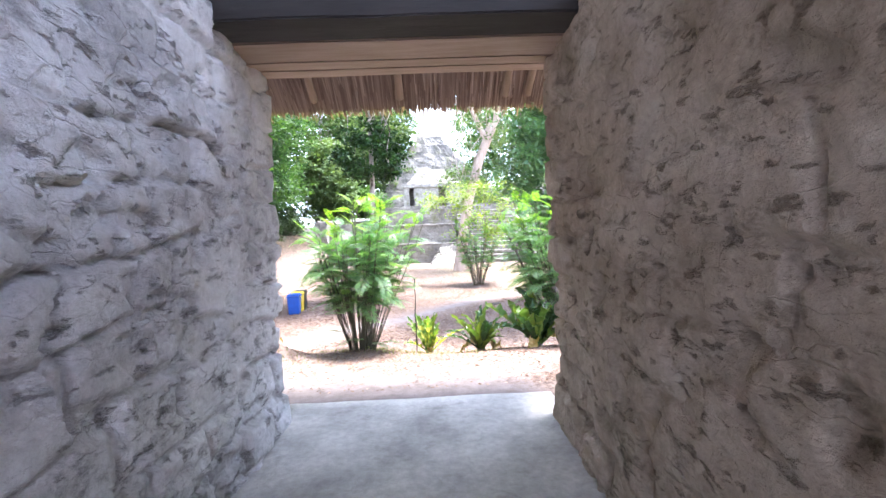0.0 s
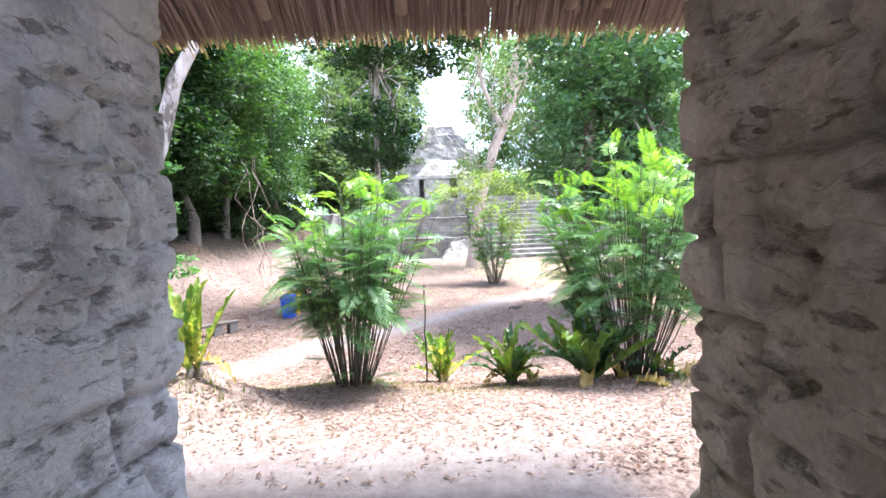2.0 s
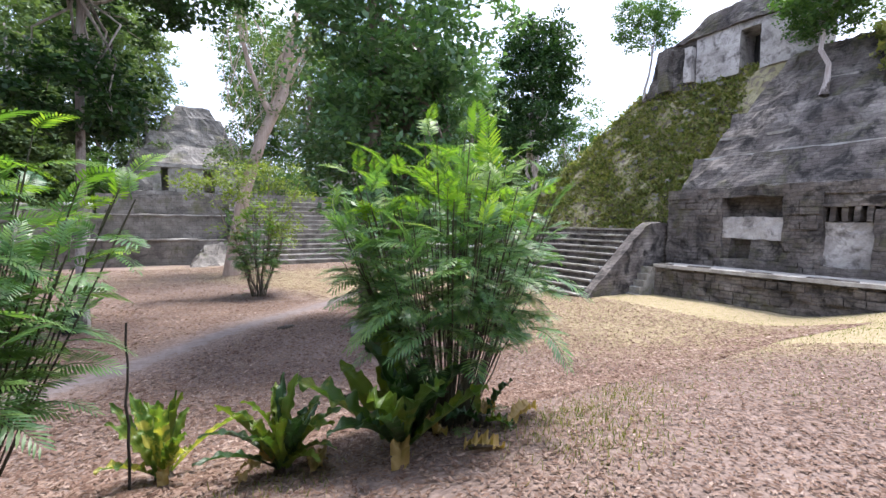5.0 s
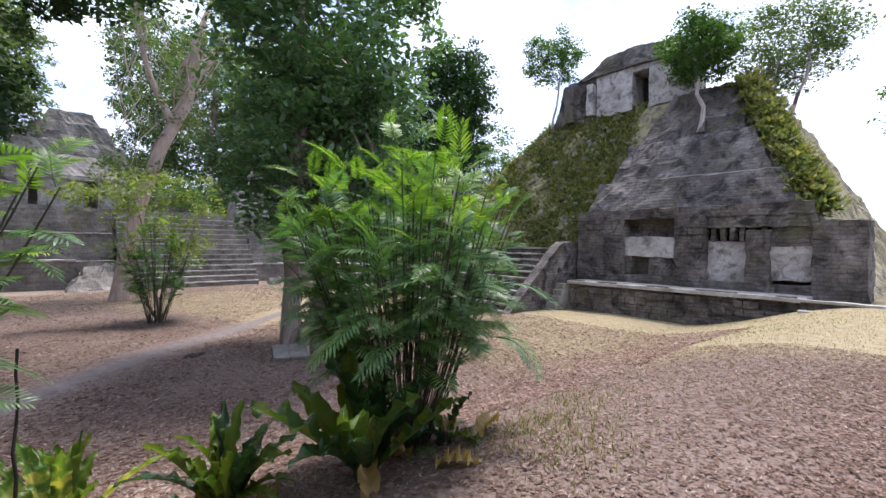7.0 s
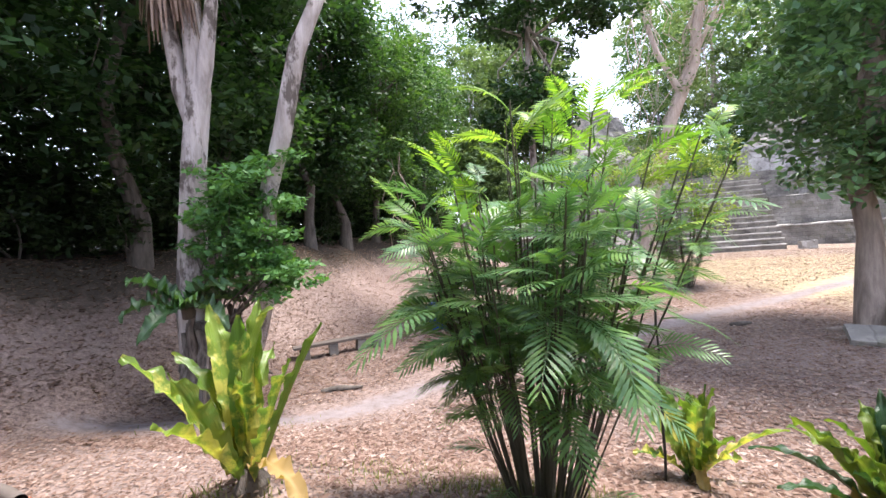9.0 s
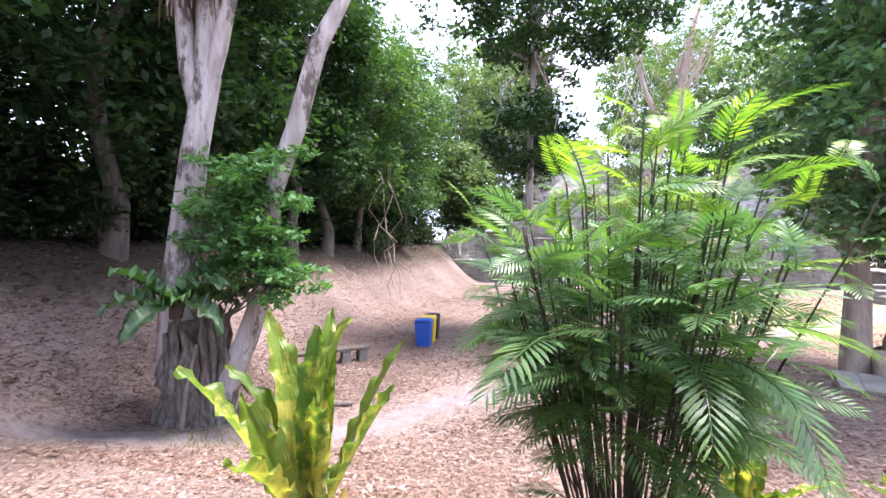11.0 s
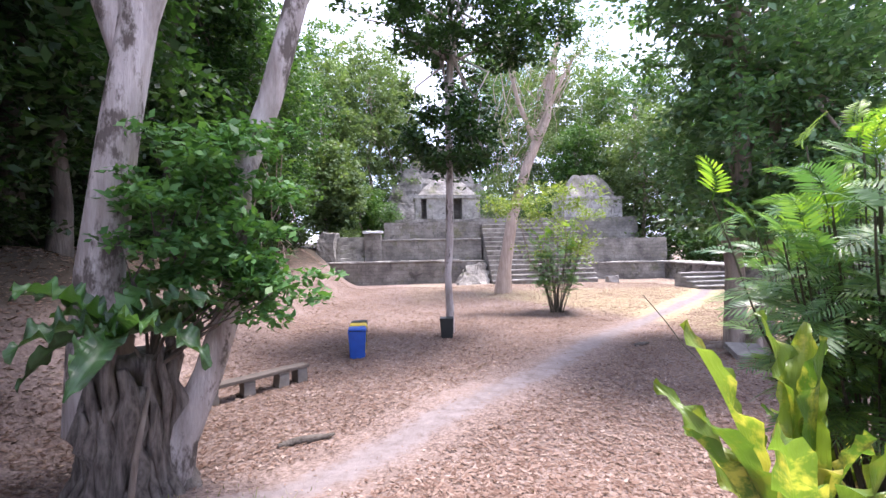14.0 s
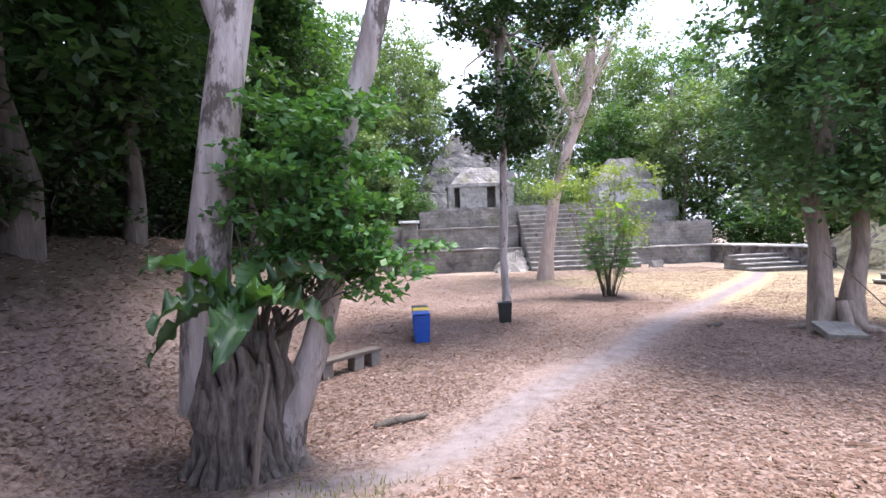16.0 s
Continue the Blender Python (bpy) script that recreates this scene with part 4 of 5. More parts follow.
# leaning tan-barked tree at the temple stairs
rz = gz(1.8, 32.0)
tree("leaning_tree", 1.8, 32.0, rz, "leaning smooth tan tree with forked pale limbs", [([(0, 0, -0.3), (0.2, 0, 1.5), (0.75, 0.1, 4.5), (1.7, 0.1, 7.5), (2.9, 0.2, 10.2), (3.3, 0.2, 13.5), (4.2, 0.3, 16.5)], [0.52, 0.37, 0.33, 0.31, 0.28, 0.18, 0.08]),
     ([(2.25, 0.1, 8.7), (1.2, 0, 11), (0.6, 0, 13.5), (0.9, 0, 16)], [0.17, 0.14, 0.1, 0.05]), ([(2.95, 0.2, 10.6), (3.9, 0.2, 12.5), (5.0, 0.3, 14.5)], [0.13, 0.1, 0.05])],
     [((2.6, 0.5, 14.5), (4.6, 4, 3.0), 85), ((2.0, 1.2, 9.8), (2.3, 2.2, 1.7), 30), ((0.2, 0.6, 6.3), (1.8, 1.6, 1.0), 22)], BARK_RED, LEAF_PALE, 7, 0.2, 55, 0.7, 10)

# leaning pair by the bank, with shrub and nest fern growing on the stump
bz = gz(-6.9, 11.85)
pair = root("leaning_pair_tree", -6.9, 11.85, bz, "two pale lichened trunks leaning from one old gnarled stump", "tree")
sr = random.Random(61)
v, f = tube([(0, 0, -0.35), (0, 0, 0.3), (0, 0, 1.0), (0, 0, 1.5)], [0.44, 0.4, 0.4, 0.34], 18, 0.3)
mesh_ob("stump", v, f, BARK_STUMP, pair, "gnarled grey-brown stump of grown-together roots", True)
for k in range(30):
    a = math.tau * k / 30 + sr.uniform(-0.12, 0.12)
    d, top = Vector((math.cos(a), math.sin(a), 0)), sr.uniform(1.0, 1.75)
    pts = [d * (0.62 + sr.uniform(-0.06, 0.12)) + Vector((0, 0, -0.2))]
    for j in range(1, 7):
        pts.append(d * (0.43 + sr.uniform(-0.05, 0.06)) + Vector((sr.uniform(-0.05, 0.05), sr.uniform(-0.05, 0.05), top * j / 6)))
    w = sr.uniform(0.04, 0.1)
    v, f = tube(pts, [w * 1.2, w, w * 1.05, w * 0.9, w, w * 0.8, w * 0.45], 8, 0.5)
    mesh_ob("root_strand", v, f, BARK_STUMP, pair, "", True)
v, f = tube([(-0.3, 0.0, 0.7), (-0.33, -0.05, 1.6), (-0.25, -0.03, 2.4), (-0.05, 0.05, 4.1), (0.1, 0.15, 5.2), (0.06, 0.2, 6.4), (0.1, 0.3, 9)], [0.32, 0.24, 0.215, 0.19, 0.19, 0.16, 0.12], 14, 0.2)
mesh_ob("trunk", v, f, BARK_PALE, pair, "pale straight trunk", True)
v, f = tube([(0.05, 0.1, 4.4), (-0.2, 0.1, 5.3), (-0.32, 0.1, 6.3), (-0.5, 0, 8)], [0.12, 0.14, 0.12, 0.08], 10, 0.2)
mesh_ob("limb", v, f, BARK_PALE, pair, smooth=True)
v, f = tube([(0.05, 0.1, 4.6), (0.35, 0.1, 5.6), (0.6, 0.1, 6.5), (1.0, 0, 8)], [0.1, 0.12, 0.1, 0.07], 10, 0.2)
mesh_ob("limb", v, f, BARK_PALE, pair, smooth=True)
v, f = tube([(0.3, 0.0, -0.3), (0.45, 0.08, 0.5), (0.72, 0.2, 1.2), (0.98, 0.32, 2.1), (1.06, 0.36, 3.4), (1.38, 0.5, 4.4), (1.72, 0.6, 5.7), (2.2, 0.8, 6.7), (2.5, 1.0, 9)], [0.27, 0.2, 0.16, 0.145, 0.14, 0.15, 0.14, 0.11, 0.07], 12, 0.2)
mesh_ob("trunk", v, f, BARK_PALE, pair, "white-blotched leaning trunk", True)
v, f = tube([(0.3, -0.62, -0.1), (0.38, -0.6, 0.6), (0.47, -0.5, 1.25)], [0.034, 0.03, 0.018], 7)
mesh_ob("root", v, f, BARK_BROWN, pair, "straight aerial root", True)
rng = np.random.default_rng(11)
c1 = crown_points(rng, (0.85, 0.0, 3.0), (0.95, 0.8, 1.25), 75, 0.15, 0.5, 3)
c2 = crown_points(rng, (0.75, 0.2, 2.35), (0.8, 0.6, 0.5), 34, 0.15, 0.5, 5)
c4 = crown_points(rng, (1.45, 0.1, 2.2), (0.7, 0.6, 0.4), 18, 0.15, 0.5, 4)
v, f = leaf_cloud(np.concatenate([c1, c2, c4]), 0.27, 66, 0.115, rng, 0.4, 0.25)
mesh_ob("shrub_leaves", v, f, LEAF_SHRUB, pair, "dense green shrub on the trunks")
for k in range(14):
    e = Vector(c1[k]) if k < 8 else Vector(c4[k])
    v, f = tube(bend((0.25, -0.1, 1.3), e, 5, 0.15, k), [0.02, 0.016, 0.012, 0.008, 0.005], 5)
    mesh_ob("twig", v, f, BARK_DARK, pair)
c3 = crown_points(rng, (0.3, 0.6, 9.4), (3.6, 3.4, 2.2), 160, 0.3, 0.4, 6)
v, f = leaf_cloud(c3, 0.7, 60, 0.2, rng)
mesh_ob("crown", v, f, LEAF_DARK, pair)
vs, fs = [], []
rs = random.Random(21)
for k in range(190):
    a, h = rs.uniform(0, math.tau), rs.uniform(6.9, 7.6)
    d = Vector((math.cos(a), math.sin(a), 0))
    p0 = Vector((-0.1, 0.0, h)) + d * 0.12
    p1 = p0 + d * rs.uniform(0.15, 0.3) + Vector((0, 0, -0.3))
    p2 = p1 + d * 0.06 + Vector((0, 0, -rs.uniform(0.4, 0.8)))
    sd = d.cross(Vector((0, 0, 1))) * rs.uniform(0.015, 0.04)
    n0 = len(vs)
    vs += [p0 - sd, p0 + sd, p1 - sd, p1 + sd, p2 - sd * 0.3, p2 + sd * 0.3]
    fs += [(n0, n0 + 1, n0 + 3, n0 + 2), (n0 + 2, n0 + 3, n0 + 5, n0 + 4)]
tagged(mesh_ob("dry_fronds", vs, fs, STRAW, pair, "hanging bundle of dry fronds"), kind="stuff")

# wooded bank
wr = random.Random(33)
spots = [(-10.6, 13.5), (-12.5, 17.0), (-11.0, 20.5), (-11.1, 26.0), (-11.5, 29.5), (-11.1, 33.5), (-13.5, 10.0), (-10.0, 8.6), (-14.5, 23.0), (-12.8, 5.2), (-16, 14.5), (-16.5, 30), (-13.0, 38), (-17, 8), (-10.9, 16.4), (-11.1, 23.2)]
for k, (x, y) in enumerate(spots):
    h = wr.uniform(8, 11)
    r0 = wr.uniform(0.1, 0.24)
    lean = (wr.uniform(-0.6, 1.3), wr.uniform(-0.8, 0.8))
    edge = x > -11.2
    tree("forest_tree", x, y, gz(x, y), "dark forest tree with dense foliage on the wooded bank", [straight(h, r0, 0.06, lean, 9, 0.5, 40 + k)],
         [((lean[0] * 0.4 if edge else lean[0], lean[1], h * 0.86), (2.7 if edge and y > 20 else 3.8, 3.4, 3.2), 165), ((lean[0] * 0.3, lean[1] * 0.6, h * 0.42), (2.2 if edge and y > 20 else 3.0, 2.8, 2.5), 95)], BARK_DARK, LEAF_MID if edge and y > 24 else LEAF_DARK, 50 + k, 0.22, 52, 0.8, 5, "trees on the bank")
vine = root("hanging_vines", -8.4, 24.5, gz(-8.4, 24.5), "bare looping vines hanging at the wood's edge", "vine")
for k in range(4):
    a = Vector((wr.uniform(-1.0, 0.6), wr.uniform(-1.5, 1.5), 6.0))
    b = Vector((wr.uniform(-1.5, 0.8), wr.uniform(-1.5, 1.5), wr.uniform(0.0, 1.0)))
    v, f = tube(bend(a, b, 9, 0.5, 70 + k), [0.018] * 9, 5)
    mesh_ob("vine", v, f, BARK_BROWN, vine)
# understorey along the top of the bank
for k in range(44):
    y = 2.5 + k * 0.85
    x = float(bank_foot(y)) - (wr.uniform(3.2, 5.0) if k % 2 else wr.uniform(6, 10))
    s = root("undergrowth_shrub", x, y, gz(x, y), "dark leafy undergrowth at the edge of the wood", "shrub", "undergrowth on the bank")
    rg = np.random.default_rng(90 + k)
    big = 1.0 if k % 2 else 1.7
    pts = crown_points(rg, (0, 0, 0.75 * big), (1.15 * big, 1.0 * big, 0.9 * big), 26 if k % 2 else 46, 0.2, 0.4, k)
    v, f = leaf_cloud(pts, 0.42 * big, 46, 0.16 * big, rg)
    # leaf colour carries the shade under the trees
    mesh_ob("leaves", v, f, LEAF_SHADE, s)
    for j in range(4):
        v, f = tube(bend((0, 0, -0.1), Vector(pts[j]), 5, 0.15, k * 9 + j), [0.03, 0.025, 0.02, 0.014, 0.008], 5)
        mesh_ob("stem", v, f, BARK_DARK, s)
for k in range(16):
    x, y = -18 - 5 * (k % 2) - wr.uniform(0, 2), -4 + 3.1 * k
    h = wr.uniform(8, 12)
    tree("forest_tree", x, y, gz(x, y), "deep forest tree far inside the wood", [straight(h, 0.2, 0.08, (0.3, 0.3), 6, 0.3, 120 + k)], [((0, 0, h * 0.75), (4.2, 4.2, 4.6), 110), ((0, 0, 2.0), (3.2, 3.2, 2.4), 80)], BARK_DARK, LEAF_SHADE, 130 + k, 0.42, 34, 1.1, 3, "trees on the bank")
# wood behind the temple and along the court
rows = [(-16, 44, 14, 4.5), (-11, 50, 17, 5), (-7.5, 55, 18, 4.4), (8, 66, 21, 5), (13, 62, 19, 5), (18.5, 60, 20, 5.5), (24, 56, 19, 5.5), (30, 60, 21, 6), (20, 48, 14, 4.6), (26, 45, 15, 5), (34, 50, 17, 6), (-20, 56, 20, 6), (-13, 62, 22, 6), (-7, 68, 23, 6),
        (16, 72, 24, 7), (36, 42, 15, 6), (40, 66, 21, 7), (-26, 66, 22, 7), (22.5, 66, 22, 6), (43, 36, 14, 6), (-9.8, 45.5, 9, 2.8), (9, 76, 23, 6), (-16, 74, 24, 7), (31, 48, 15, 5), (15.5, 53, 11, 3.6), (-4.6, 60, 17, 3.4), (27, 70, 22, 7)]
for k, (x, y, h, r) in enumerate(rows):
    h *= 1.25 if y > 54 else 1.1
    base = max(gz(x, y), 2.0 if y > 46 and -10 < x < 18 else -1.2)
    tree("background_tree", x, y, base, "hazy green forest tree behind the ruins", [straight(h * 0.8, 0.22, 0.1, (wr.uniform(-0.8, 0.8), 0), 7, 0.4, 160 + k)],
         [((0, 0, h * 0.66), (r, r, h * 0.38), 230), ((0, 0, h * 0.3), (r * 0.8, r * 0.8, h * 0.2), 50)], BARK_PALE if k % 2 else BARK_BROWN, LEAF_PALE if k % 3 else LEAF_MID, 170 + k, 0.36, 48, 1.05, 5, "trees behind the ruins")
tree("tall_tree", 24.2, 33.5, -1.2, "tall dark tree with pale bare lower trunks between the ruins", [straight(15, 0.24, 0.12, (0.2, 0.2), 8, 0.3, 301), straight(10, 0.2, 0.1, (-1.1, 0.1), 8, 0.3, 302, 1.6, (0.6, 0, -0.3)), straight(9, 0.17, 0.09, (1.2, 0), 8, 0.3, 303, 1.6, (-0.5, 0, -0.3))],
     [((0.3, 0, 15.6), (3.7, 3.7, 4.0), 260), ((-0.8, 0, 10.4), (3.4, 3.4, 2.2), 110)], BARK_PALE, LEAF_DARK, 304, 0.32, 55, 0.95, 6)
tree("tall_tree", 31.5, 36.5, -1.0, "bare-branched pale tree against the sky", [straight(10.5, 0.16, 0.05, (1.2, 0), 8, 0.5, 305), straight(9.5, 0.12, 0.04, (-0.8, 0), 8, 0.5, 306)], [((0, 0, 7.5), (3.2, 3, 2.6), 34)], BARK_PALE, LEAF_PALE, 307, 0.26, 40, 0.8, 12)
for k, (x, y, h, r) in enumerate(((-11, 58, 8, 4), (-4, 63, 8, 4), (7, 60, 7, 4), (12.5, 58, 8, 4), (19, 52, 7, 4), (24, 48, 8, 4.4), (29, 43, 8, 4.2), (28, 38.5, 6, 3.4), (2, 66, 9, 4.5), (15, 56, 6, 3.4), (20, 56, 8, 4.4), (-8, 50, 6, 3), (33, 40, 10, 4), (22, 41, 5, 3), (38, 47, 9, 5), (-15, 49, 8, 4))):
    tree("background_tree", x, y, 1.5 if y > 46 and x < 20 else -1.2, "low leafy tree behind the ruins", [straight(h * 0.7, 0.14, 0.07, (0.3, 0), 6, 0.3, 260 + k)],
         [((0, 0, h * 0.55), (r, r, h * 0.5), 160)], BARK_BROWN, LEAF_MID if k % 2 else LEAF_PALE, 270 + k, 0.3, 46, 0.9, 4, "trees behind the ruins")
for k, (x, y, z, r, h) in enumerate(((-5.2, 47, 3.3, 1.7, 1.6), (5.2, 47.5, 3.8, 1.9, 1.5), (8.6, 48, 3.8, 2.2, 1.8), (-7.5, 52, 2.6, 2.6, 2.6), (4.6, 52, 3.8, 2.4, 2.8), (9.5, 53, 3.8, 2.6, 3.0), (19.5, 44.5, -1.2, 2.4, 2.4), (-8.5, 43.6, 1.0, 1.6, 1.5))):
    sh = root("platform_shrub", x, y, z, "pale green shrub growing on the ruined platform", "shrub", "shrubs on the ruins")
    rg = np.random.default_rng(600 + k)
    pts = crown_points(rg, (0, 0, h * 0.7), (r, r * 0.8, h * 0.8), 46, 0.15, 0.5, k)
    v, f = leaf_cloud(pts, 0.55, 46, 0.2, rg)
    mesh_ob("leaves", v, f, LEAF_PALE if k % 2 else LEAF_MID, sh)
    for j in range(3):
        v, f = tube(bend((0, 0, -0.3), Vector(pts[j]), 5, 0.15, 700 + k * 9 + j), [0.05, 0.04, 0.03, 0.02, 0.01], 5)
        mesh_ob("stem", v, f, BARK_BROWN, sh)
# trees rooted in the pyramid
tree("ruin_tree", 22.9, 22.4, 9.0, "small round-crowned tree rooted in the temple wall", [straight(3.4, 0.07, 0.04, (0.1, -0.5), 6, 0.2, 311)], [((0.1, 0.1, 4.2), (2.0, 2.1, 1.6), 150)], BARK_PALE, LEAF_MID, 312, 0.15, 50, 0.45, 5)
tree("ruin_tree", 21.3, 13.4, 7.0, "leafy tree with pale bare trunk rooted in the tiers", [straight(3.2, 0.1, 0.06, (0.3, 0.4), 7, 0.25, 313)], [((0.4, 0.3, 3.7), (1.6, 1.7, 1.7), 170)], BARK_PALE, LEAF_MID, 314, 0.17, 52, 0.55, 6)
tree("ruin_tree", 24.5, 11.2, 6.0, "sparse tree with forked pale trunks on the pyramid's flank", [straight(4.6, 0.12, 0.06, (0.6, 0.6), 7, 0.3, 315), straight(4.8, 0.1, 0.05, (-0.3, -1.2), 7, 0.3, 316)], [((0.3, -0.3, 4.9), (2.3, 2.6, 2.0), 210)], BARK_PALE, LEAF_PALE, 317, 0.16, 46, 0.7, 10)
tree("ruin_tree", 30.0, 6.5, 2.0, "small tree beside the pyramid", [straight(6, 0.12, 0.06, (0.3, 0.2), 7, 0.3, 318)], [((0, 0, 6.2), (2.2, 2.2, 2.2), 70)], BARK_PALE, LEAF_MID, 319, 0.2, 46, 0.7, 6)

# ---- clumping palms ----
def frond_mesh(name, length, pairs, leaflet, droop, seed, material):
    """A feather leaf along +x: stalk, and pairs of narrow pointed leaflets that fold and hang."""
    r = random.Random(seed)
    vs, fs = [], []
    bone = [Vector((length * t, 0.04 * math.sin(t * 3 + seed), length * (0.28 * t - droop * t * t))) for t in [i / 8 for i in range(9)]]
    v, f = tube(bone, [0.006 - 0.0006 * i for i in range(9)], 4)
    vs, fs = list(v), list(f)
    for k in range(pairs):
        t = 0.2 + 0.8 * k / (pairs - 1)
        i = min(int(t * 8), 7)
        p = bone[i].lerp(bone[i + 1], t * 8 - i)
        d = (bone[i + 1] - bone[i]).normalized()
        ln = leaflet * (0.55 + 0.75 * math.sin(math.pi * min(1, 0.18 + 0.8 * t))) * r.uniform(0.85, 1.1)
        for s in (-1, 1):
            fwd = 0.45 + 0.5 * t
            way = (d * fwd + Vector((0, s, 0)) * (1.05 - 0.45 * t) + Vector((0, 0, 0.12))).normalized()
            w = ln * 0.075
            nrm = way.cross(d).normalized() if way.cross(d).length > 1e-4 else Vector((0, 0, 1))
            wd = nrm.cross(way).normalized() * w
            hang = Vector((0, 0, -ln * r.uniform(0.12, 0.3)))
            a = len(vs)
            vs += [p, p + way * ln * 0.4 + wd + hang * 0.15, p + way * ln * 0.4 - wd + hang * 0.15 + Vector((0, 0, -w * 0.5)),
                   p + way * ln * 0.75 + wd * 0.7 + hang * 0.55, p + way * ln * 0.75 - wd * 0.7 + hang * 0.55, p + way * ln + hang]
            fs += [(a, a + 1, a + 2), (a + 1, a + 3, a + 4, a + 2), (a + 3, a + 5, a + 4)]
    me = bpy.data.meshes.new(name)
    me.from_pydata([tuple(q) for q in vs], [], fs)
    me.materials.append(material)
    me.update()
    FROND_SHAPES[me.name] = (np.array([(*q, 1.0) for q in vs]), fs)
    return me


FROND_SHAPES = {}
FRONDS = [frond_mesh("frond", 0.36 + 0.04 * k, 11 + k, 0.122, 0.28 + 0.08 * k, k, FROND) for k in range(5)]
FRONDS_DEEP = [frond_mesh("frond", 0.36 + 0.04 * k, 11 + k, 0.125, 0.3 + 0.1 * k, 10 + k, FROND_DEEP) for k in range(4)]
CANES = []
for k in range(6):
    pts = bend((0, 0, 0), (0, 0, 1), 9, 0.02, 400 + k)
    rad = [0.0075 - 0.0003 * i + (0.002 if i % 2 else 0) for i in range(9)]
    v, f = tube(pts, rad, 6)
    me = bpy.data.meshes.new("cane")
    me.from_pydata([tuple(q) for q in v], [], f)
    me.materials.append(CANE)
    CANES.append(me)


def clump_palm(name, x, y, label, height, spread, canes, fronds_per, seed, low=0.5, scale=1.0, wide=(1, 1), lop=(0, 0), extra=(), droop=0):
    """Many thin canes from one foot, fanning out; feather leaves on their upper parts. extra: leaning canes (angle, reach, height)."""
    r = random.Random(seed)
    z = gz(x, y)
    p = root(name, x, y, z - 0.04, label, "palm", "clumping palms")
    stems, leaves = [], []
    for k in range(canes):
        a = r.uniform(0, math.tau)
        q = r.random() ** 0.5
        h = height * (1 - 0.24 * q ** 3) * r.uniform(0.68, 1.0)
        stems.append((a, q, spread * q * (h / height) ** 0.5, h))
    stems += [(a, 1.0, o, h) for a, o, h in extra]
    for k, (a, q, out, h) in enumerate(stems):
        foot = Vector((math.cos(a) * 0.24 * q * scale, math.sin(a) * 0.22 * q * scale, 0))
        tip = Vector((math.cos(a) * out * wide[0] + lop[0] * h / height, math.sin(a) * out * wide[1] + lop[1] * h / height, max(0.5, h - 0.25)))
        d = tip - foot
        rot = d.to_track_quat("Z", "Y").to_matrix().to_4x4()
        link("cane", CANES[k % 6], p, "", Matrix.Translation(foot) @ rot @ Matrix.Diagonal((scale, scale, d.length, 1)))
        for j in range(fronds_per):
            t = 1 - (1 - low) * (j + r.uniform(-0.3, 0.3)) / fronds_per
            at = foot + d * min(1, t)
            az = a + r.gauss(0, 1.2) if j else r.uniform(0, math.tau)
            # high fronds take the lit tone, lower ones the shaded tone
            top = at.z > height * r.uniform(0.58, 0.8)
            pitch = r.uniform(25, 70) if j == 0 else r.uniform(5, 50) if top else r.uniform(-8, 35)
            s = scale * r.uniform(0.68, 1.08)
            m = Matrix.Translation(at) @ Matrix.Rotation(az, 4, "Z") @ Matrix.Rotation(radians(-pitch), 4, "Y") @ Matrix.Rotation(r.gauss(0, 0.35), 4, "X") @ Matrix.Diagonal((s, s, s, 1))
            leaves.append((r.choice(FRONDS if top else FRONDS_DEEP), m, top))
    for j in range(droop):
        a = r.uniform(0, math.tau)
        at = Vector((math.cos(a) * spread * r.uniform(0.5, 0.85), math.sin(a) * spread * r.uniform(0.5, 0.85), height * r.uniform(0.28, 0.55)))
        m = Matrix.Translation(at) @ Matrix.Rotation(a + r.gauss(0, 0.4), 4, "Z") @ Matrix.Rotation(radians(r.uniform(-15, 30)), 4, "Y")
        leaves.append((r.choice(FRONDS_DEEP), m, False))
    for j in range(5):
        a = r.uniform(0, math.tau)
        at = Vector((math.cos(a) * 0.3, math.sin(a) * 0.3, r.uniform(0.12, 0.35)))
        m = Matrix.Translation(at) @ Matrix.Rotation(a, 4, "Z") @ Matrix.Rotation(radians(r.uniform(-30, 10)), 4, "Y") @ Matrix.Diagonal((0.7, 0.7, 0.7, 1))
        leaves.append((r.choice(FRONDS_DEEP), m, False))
    r.shuffle(leaves)
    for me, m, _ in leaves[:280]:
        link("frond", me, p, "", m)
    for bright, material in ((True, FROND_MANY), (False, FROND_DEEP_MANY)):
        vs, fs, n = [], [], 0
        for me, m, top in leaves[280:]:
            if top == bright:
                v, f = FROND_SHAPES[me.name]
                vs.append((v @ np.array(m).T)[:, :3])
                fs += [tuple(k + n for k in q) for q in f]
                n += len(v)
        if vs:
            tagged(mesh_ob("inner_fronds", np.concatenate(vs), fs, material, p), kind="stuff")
    return p


near = clump_palm("bamboo_palm", -1.28, 8.98, "bushy green bamboo palm with many thin dark canes", 2.82, 0.88, 90, 7, 1, 0.42, 0.8, (1.0, 0.95), (0.12, 0), ((2.9, 1.0, 2.25), (0.1, 0.9, 2.45), (-0.2, 1.0, 2.3), (0.3, 0.9, 2.45)), 8)
v, f = tube(bend((-0.12, 0.1, 0.0), (-0.8, 1.1, 1.35), 9, 0.03, 77), [0.006, 0.006, 0.005, 0.005, 0.005, 0.004, 0.004, 0.004, 0.003], 6)
mesh_ob("bare_cane", v, f, CANE, near, "leafless leaning dark cane")
clump_palm("bamboo_palm", 2.35, 9.45, "bushy yellow-green bamboo palm with dense drooping fronds", 3.3, 1.2, 110, 8, 2, 0.4, 0.88, (1.15, 1), (0.0, 0), (), 26)
